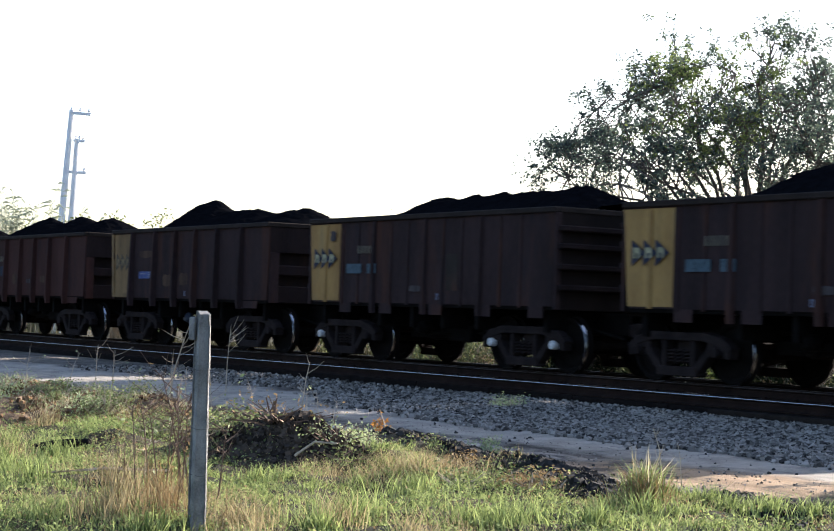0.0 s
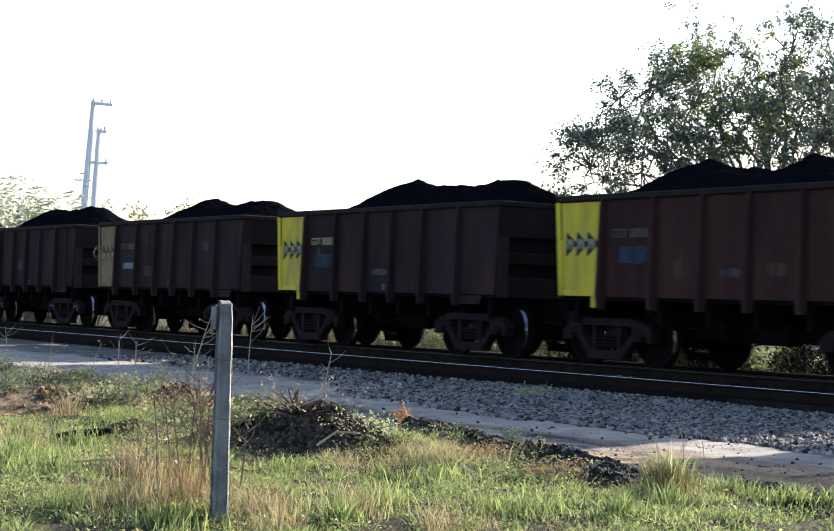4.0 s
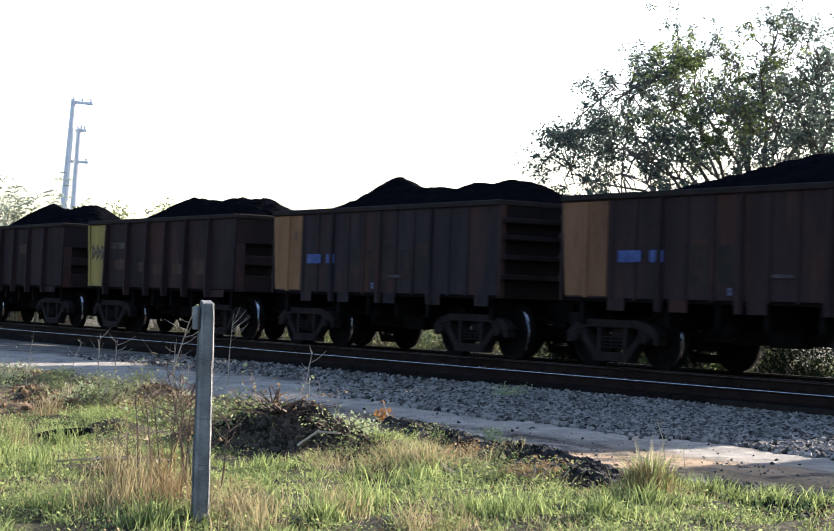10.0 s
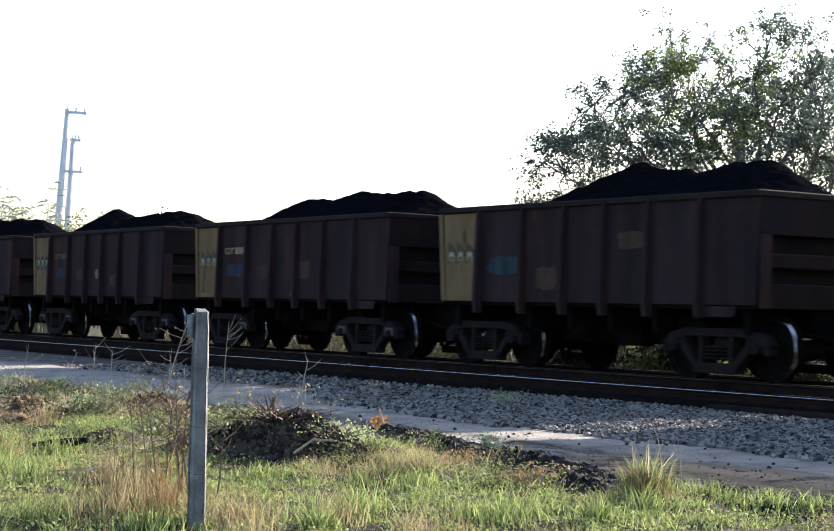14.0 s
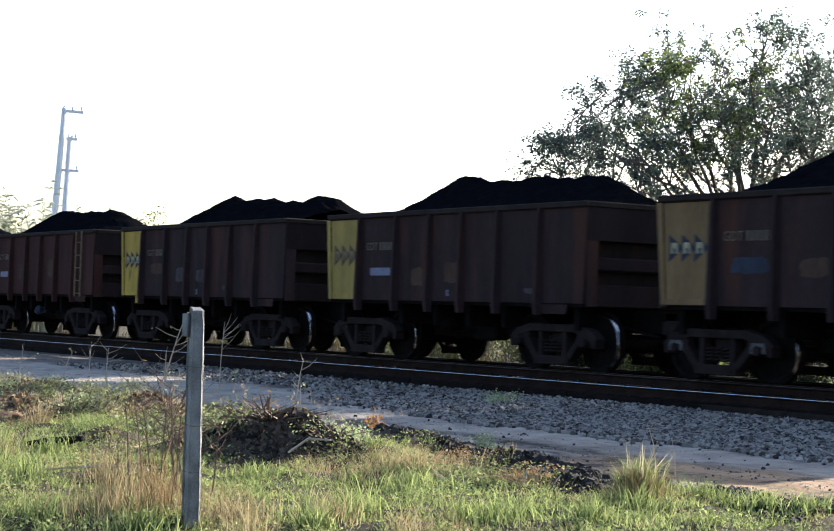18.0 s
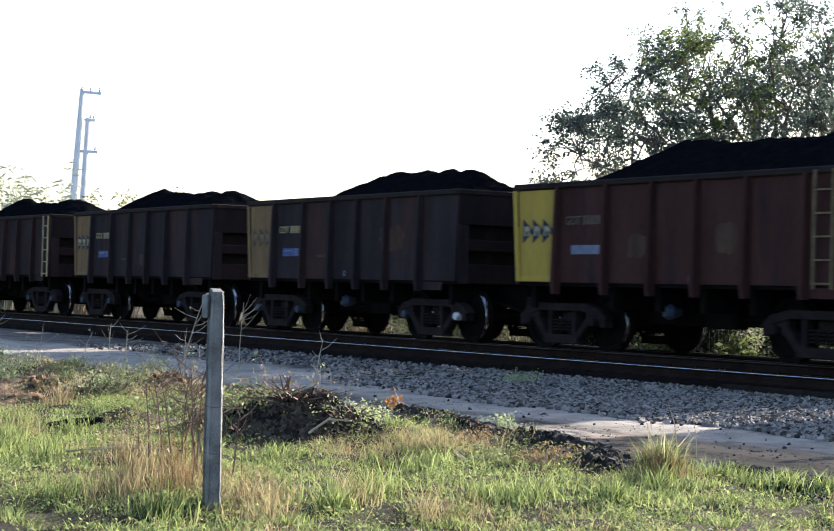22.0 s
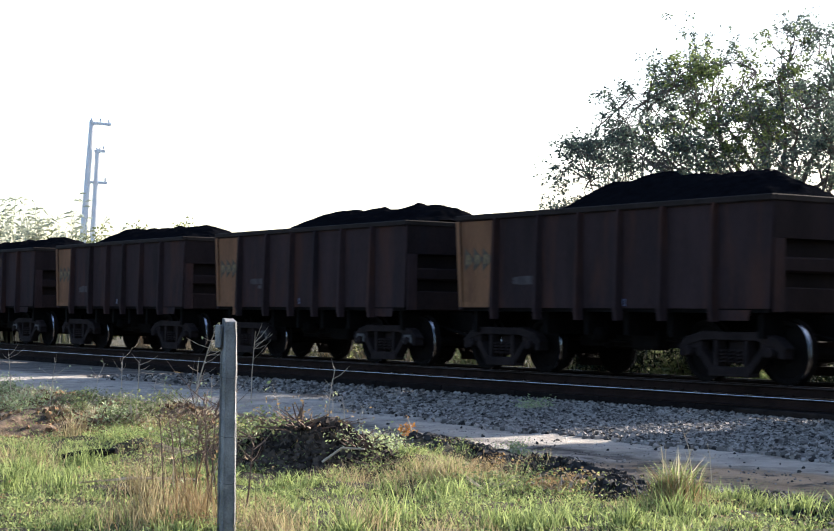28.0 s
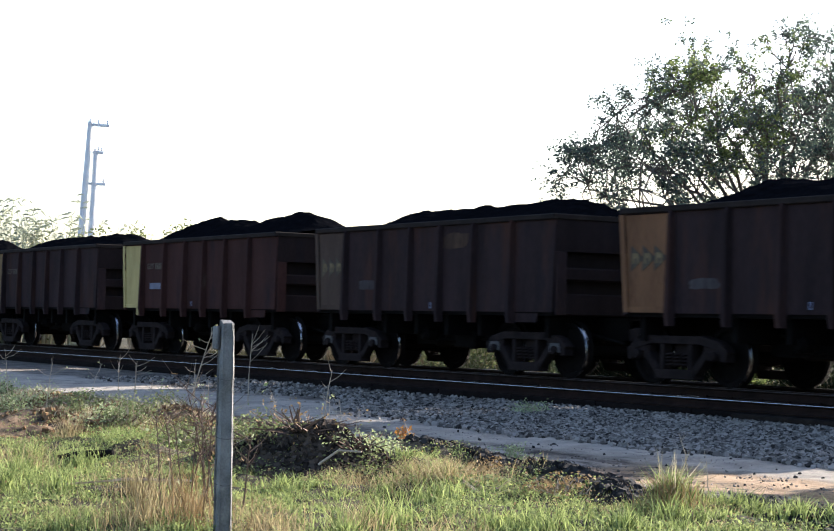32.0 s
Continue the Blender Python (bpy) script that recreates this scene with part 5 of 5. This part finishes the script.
def verge(x, y):
    """1 on the grassy side, 0 on road, bank and mound."""
    line = road_edge(x) - .2 if x > -15.5 else 10.3
    e = 1 - ease(-.7, .1, y - line + .5 * noise.noise((x * .9, 0.0, 4.0)))
    m = math.exp(-((x + 14.95) / .75) ** 2 - ((y - 8.25) / .6) ** 2)
    return e * (1 - .9 * m) * (1 - .85 * ease(19.3, 20.8, -x + .5 * noise.noise((x, y, 2.0)) + .25 * (y - 8)) * ease(6.2, 7.2, y))


def lush(x, y):
    n = .7 * noise.noise((x * 1.1, y * 1.1, 3.0)) + noise.noise((x * 4.6, y * 4.6, 8.0))
    return max(0.0, min(1.0, .46 + 2.0 * n)) * verge(x, y)


def sere(x, y):
    n = noise.noise((x * 1.1 + 9, y * 1.1, 5.0)) + .6 * noise.noise((x * 3.1, y * 3.1, 1.0))
    near = math.exp(-((x + 11.85) / .48) ** 2 - ((y - 5.55) / .38) ** 2) + .8 * math.exp(-((x + 13.4) / .9) ** 2 - ((y - 8.6) / .5) ** 2)
    return max(0.0, min(1.0, .04 + .7 * n + near)) * verge(x, y - .3)


def back(x, y):
    return max(0.0, .5 + noise.noise((x, y, 2.0)))


GR = random.Random(21)
tagged(new("green_grass", mesh_from("green_grass", *blades(field(120000, -27, -6.5, 2.8, 10.4, GR, lush), .090, .0058, GR, .65), M_GRASS)), "short sunlit green grass on the verge", "grass", kind="stuff")
tagged(new("dry_grass", mesh_from("dry_grass", *blades(field(20000, -27, -6.5, 2.8, 11.0, GR, sere), .22, .0032, GR, .55), M_DRY)), "straw-coloured dry grass among the green", "grass", kind="stuff")
def bank(x, y):
    return max(0.0, .3 + 1.2 * noise.noise((x * 1.4, y * 1.4, 6.0))) * ease(8.0, 8.6, y) * (1 - ease(10.0, 10.6, y))


tagged(new("bank_grass", mesh_from("bank_grass", *blades(field(5000, -32, -19, 7.8, 10.6, GR, bank), .18, .006, GR, .5), M_STRAW)), "dry grass on the bare soil bank", "grass", kind="stuff")
tagged(new("far_grass", mesh_from("far_grass", *blades(field(14000, -60, -12, 22.0, 30.0, GR, back), .45, .014, GR, .35), M_OLIVE)), "olive-green grass behind the track", "grass", kind="stuff")


def clover(count, rng):
    vs, fs = [], []
    for x, y, z, s in field(count, -27, -6.5, 2.8, 10.2, rng, lambda x, y: verge(x, y) * max(0.0, .4 + 1.4 * noise.noise((x * 2.0, y * 2.0, 12.0)))):
        a, t = rng.uniform(0, 6.283), rng.uniform(-.2, .9)
        l = rng.uniform(.012, .034)
        u = Vector((math.cos(a), math.sin(a), t)).normalized() * l
        w = u.cross(Vector((rng.gauss(0, .4), rng.gauss(0, .4), 1))).normalized() * l * .38
        p = Vector((x, y, z + .02 + rng.random() * .09))
        o = len(vs)
        vs += [p, p + u * .5 + w, p + u, p + u * .5 - w]
        fs.append((o, o + 1, o + 2, o + 3))
    return vs, fs


tagged(new("ground_weeds", mesh_from("ground_weeds", *clover(56000, GR), M_GRASS)), "low broad-leaved weeds among the grass", "weeds", kind="stuff")
tagged(new("dead_leaves", mesh_from("dead_leaves", *clover(9000, GR), M_BRACKEN)), "dead brown leaves and stalks in the grass", "leaf litter", kind="stuff")


def tuft(name, label, x, y, r, count, tall, material, lean=.3, wide=.006):
    pts = []
    for _ in range(count):
        a, q = GR.uniform(0, 6.3), r * abs(GR.gauss(0, .5))
        px, py = x + q * math.cos(a), y + q * math.sin(a)
        pts.append((px, py, float(height(px, py)) - .03, 1.0))
    return tagged(new(name, mesh_from(name, *blades(pts, tall, wide, GR, lean), material)), label, "grass tuft", "grass tufts", "stuff")


tuft("grass_tuft", "tall dry brown grass tuft beside the fence post", -11.5, 5.05, .55, 170, .50, M_DRY, .32, .0035)
tuft("grass_tuft", "tall dry brown grass tuft beside the fence post", -11.9, 5.5, .5, 150, .44, M_BRACKEN, .32, .0035)
for i in range(34):
    tx, ty = GR.uniform(-20, -8.2), GR.uniform(4.6, 9.0)
    if (tx + 14.95) ** 2 + (ty - 8.2) ** 2 > 1.3 and ty < road_edge(tx) - .3:
        if i % 3:
            tuft("grass_tuft", "bright green grass tuft in the verge", tx, ty, GR.uniform(.2, .45), 190, GR.uniform(.16, .26), M_GRASS, .4, .006)
        else:
            tuft("grass_tuft", "dry straw grass tuft in the verge", tx, ty, GR.uniform(.2, .4), 130, GR.uniform(.2, .32), M_DRY, .4, .004)
tuft("grass_tuft", "tall dry brown grass tuft beside the fence post", -11.0, 5.2, .4, 170, .36, M_BRACKEN, .3, .0045)
tuft("grass_tuft", "matted straw grass round the fence post's foot", -10.75, 5.6, .45, 330, .26, M_DRY, .6, .004)
tuft("grass_tuft", "bright green grass tuft", -10.9, 6.6, .5, 420, .22, M_GRASS, .35, .006)
tuft("grass_tuft", "bright green grass tuft", -10.2, 7.4, .5, 420, .2, M_GRASS, .35, .006)
tuft("grass_tuft", "upright green and straw grass clump at the road edge", -10.40, 8.85, .15, 46, .40, M_STRAW, .3, .006)
tuft("grass_tuft", "upright green and straw grass clump at the road edge", -10.40, 8.85, .21, 300, .26, M_GRASS, .45, .006)
tuft("grass_tuft", "upright green and straw grass clump at the road edge", -10.36, 8.80, .28, 300, .24, M_BRACKEN, .6, .005)
for tx, ty, tall in ((-10.75, 9.45, .16), (-10.45, 9.5, .2), (-10.1, 9.45, .18), (-9.8, 9.55, .2), (-9.4, 9.6, .18)):
    tuft("grass_tuft", "bright green grass tuft at the road edge", tx, ty, .26, 230, tall, M_GRASS, .45, .006)
tuft("grass_tuft", "pale straw tuft by the mound", -13.0, 8.6, .45, 330, .26, M_DRY, .5, .004)


# ---- litter on the verge ----
def stick(name, label, points, radii, material, category):
    vs, fs = tube([(x, y, float(height(x, y)) + dz) for x, y, dz in points], radii, 7)
    return tagged(new(name, mesh_from(name, vs, fs, material)), label, category)


stick("log", "short charred black log lying in the grass", [(-16.95, 6.57, .05), (-16.75, 6.68, .08), (-16.55, 6.79, .09), (-16.35, 6.9, .10)], [.034, .052, .046, .026], M_CHAR, "log")
stick("stick", "pale dry stick lying in the grass", [(-14.2, 5.55, .06), (-13.8, 5.95, .10), (-13.4, 6.35, .12)], [.012, .014, .009], M_TWIG, "stick")
stick("stick", "bent pale dry stick on the mound", [(-14.35, 8.05, .05), (-14.25, 8.2, .16), (-14.1, 8.35, .17)], [.012, .012, .008], M_TWIG, "stick")


# ---- ballast and rubble ----
def stones(count, x0, x1, y0, y1, size, rng, material, name, label, dens=None, lift=.0):
    base = [(-1, -1, -1), (1, -1, -1), (1, 1, -1), (-1, 1, -1), (-1, -1, 1), (1, -1, 1), (1, 1, 1), (-1, 1, 1)]
    quads = [(3, 2, 1, 0), (4, 5, 6, 7), (0, 1, 5, 4), (1, 2, 6, 5), (2, 3, 7, 6), (3, 0, 4, 7)]
    spots = []
    while len(spots) < count:
        x, y = rng.uniform(x0, x1), rng.uniform(y0, y1)
        if not dens or rng.random() <= dens(x, y):
            spots.append((x, y))
    a = np.array(spots)
    vs, fs = [], []
    for (x, y), z in zip(spots, height(a[:, 0], a[:, 1]).tolist()):
        s = size * rng.uniform(.45, 1.25)
        e = Euler((rng.uniform(0, 6), rng.uniform(0, 6), rng.uniform(0, 6))).to_matrix()
        c = Vector((x, y, z + lift + s * .25))
        o = len(vs)
        for b in base:
            vs.append(c + e @ Vector([q * s * rng.uniform(.45, 1.0) for q in b]))
        fs.extend(tuple(i + o for i in q) for q in quads)
    return tagged(new(name, mesh_from(name, vs, fs, material)), label, "gravel", kind="stuff")


def ballast_density(x, y):
    return ease(13.3, 14.0, y - (1.8 * ease(21, 28, -x)) + .7 * noise.noise((x * .6, y * .6, 0.0))) * (1.0 if x > -19 else max(.12, 1 + (x + 19) * .11)) * max(.25, min(1.0, .9 + 1.1 * noise.noise((x * .5, y * .9, 11.0)))) * (1 - .55 * ease(16.6, 17.8, y + .6 * noise.noise((x * .8, 3.0, 1.0))))


SR = random.Random(33)
stones(44000, -38, -11, 12.9, 18.35, .033, SR, M_STONE, "ballast", "grey crushed stone ballast beside the rail", ballast_density)
stones(5600, -17.4, -9.2, 8.9, 11.4, .036, SR, M_COALSTONE, "rubble", "dark spilled ore rubble along the grass edge",
       lambda x, y: math.exp(-((y - road_edge(x) - .1) / .26) ** 2) * max(.1, .7 + .9 * noise.noise((x * 1.3, y * 1.3, 5.0))))
stones(1700, -16.2, -13.6, 7.3, 9.2, .032, SR, M_CLOD, "mound_rubble", "dark soil clods on the overgrown mound",
       lambda x, y: math.exp(-((x + 14.95) / .5) ** 2 - ((y - 8.2) / .45) ** 2))
stones(3600, -31, -19.4, 7.2, 10.6, .034, SR, leaf_mat("brown_soil_clod", (.05, .03, .017), (.28, .17, .09), .0, .95, .05), "soil_clods", "brown soil clods on the bare bank",
       lambda x, y: math.exp(-((y - 9.0) / 1.0) ** 2) * max(.08, .5 + 1.2 * noise.noise((x * 1.2, y * 1.2, 3.0))))
stones(420, -19, -10.5, 10.0, 12.4, .012, SR, M_STONE, "mud_crumbs", "dark mud crumbs on the worn road edge",
       lambda x, y: max(0.0, .2 + 1.5 * noise.noise((x * 1.2, y * 2.0, 9.0))))
stones(1200, -26, -9, 10.6, 14.4, .007, SR, M_STONE, "road_grit", "fine grey grit on the dirt road",
       lambda x, y: max(0.0, .15 + 1.3 * noise.noise((x * .5, y * 2.0, 3.0))))
stones(50, -22, -10.5, 10.4, 13.6, .020, SR, M_COALSTONE, "loose_stone", "loose grey stones scattered on the dirt road")


plank = tagged(new("timber_plank", boxes("timber_plank", [(-1.35, 1.35, -.07, .07, 0, .075)], M_SLEEPER, .012)), "old brown timber plank lying on the ballast", "plank")
plank.matrix_basis = pose(-18.5, 18.06, float(height(-18.5, 18.06)) + .035, 0, 0, -1.0)


# ---- what moves ----
def motions():
    steps = [i * .1 for i in range(int(SECONDS * 10) + 1)]
    for k, w in TRAIN:
        walk(w, [(t, pose(FIRST_REAR - PITCH * k + travelled(t), MID_Y, -.0146, CANT)) for t in [i * 1.0 for i in range(int(SECONDS) + 1)]])
    for ws, x in WHEELSETS:
        walk(ws, [(t, pose(x, 0, AXLE) @ Matrix.Rotation(travelled(t) / WHEEL_R, 4, "Y")) for t in steps])


motions()
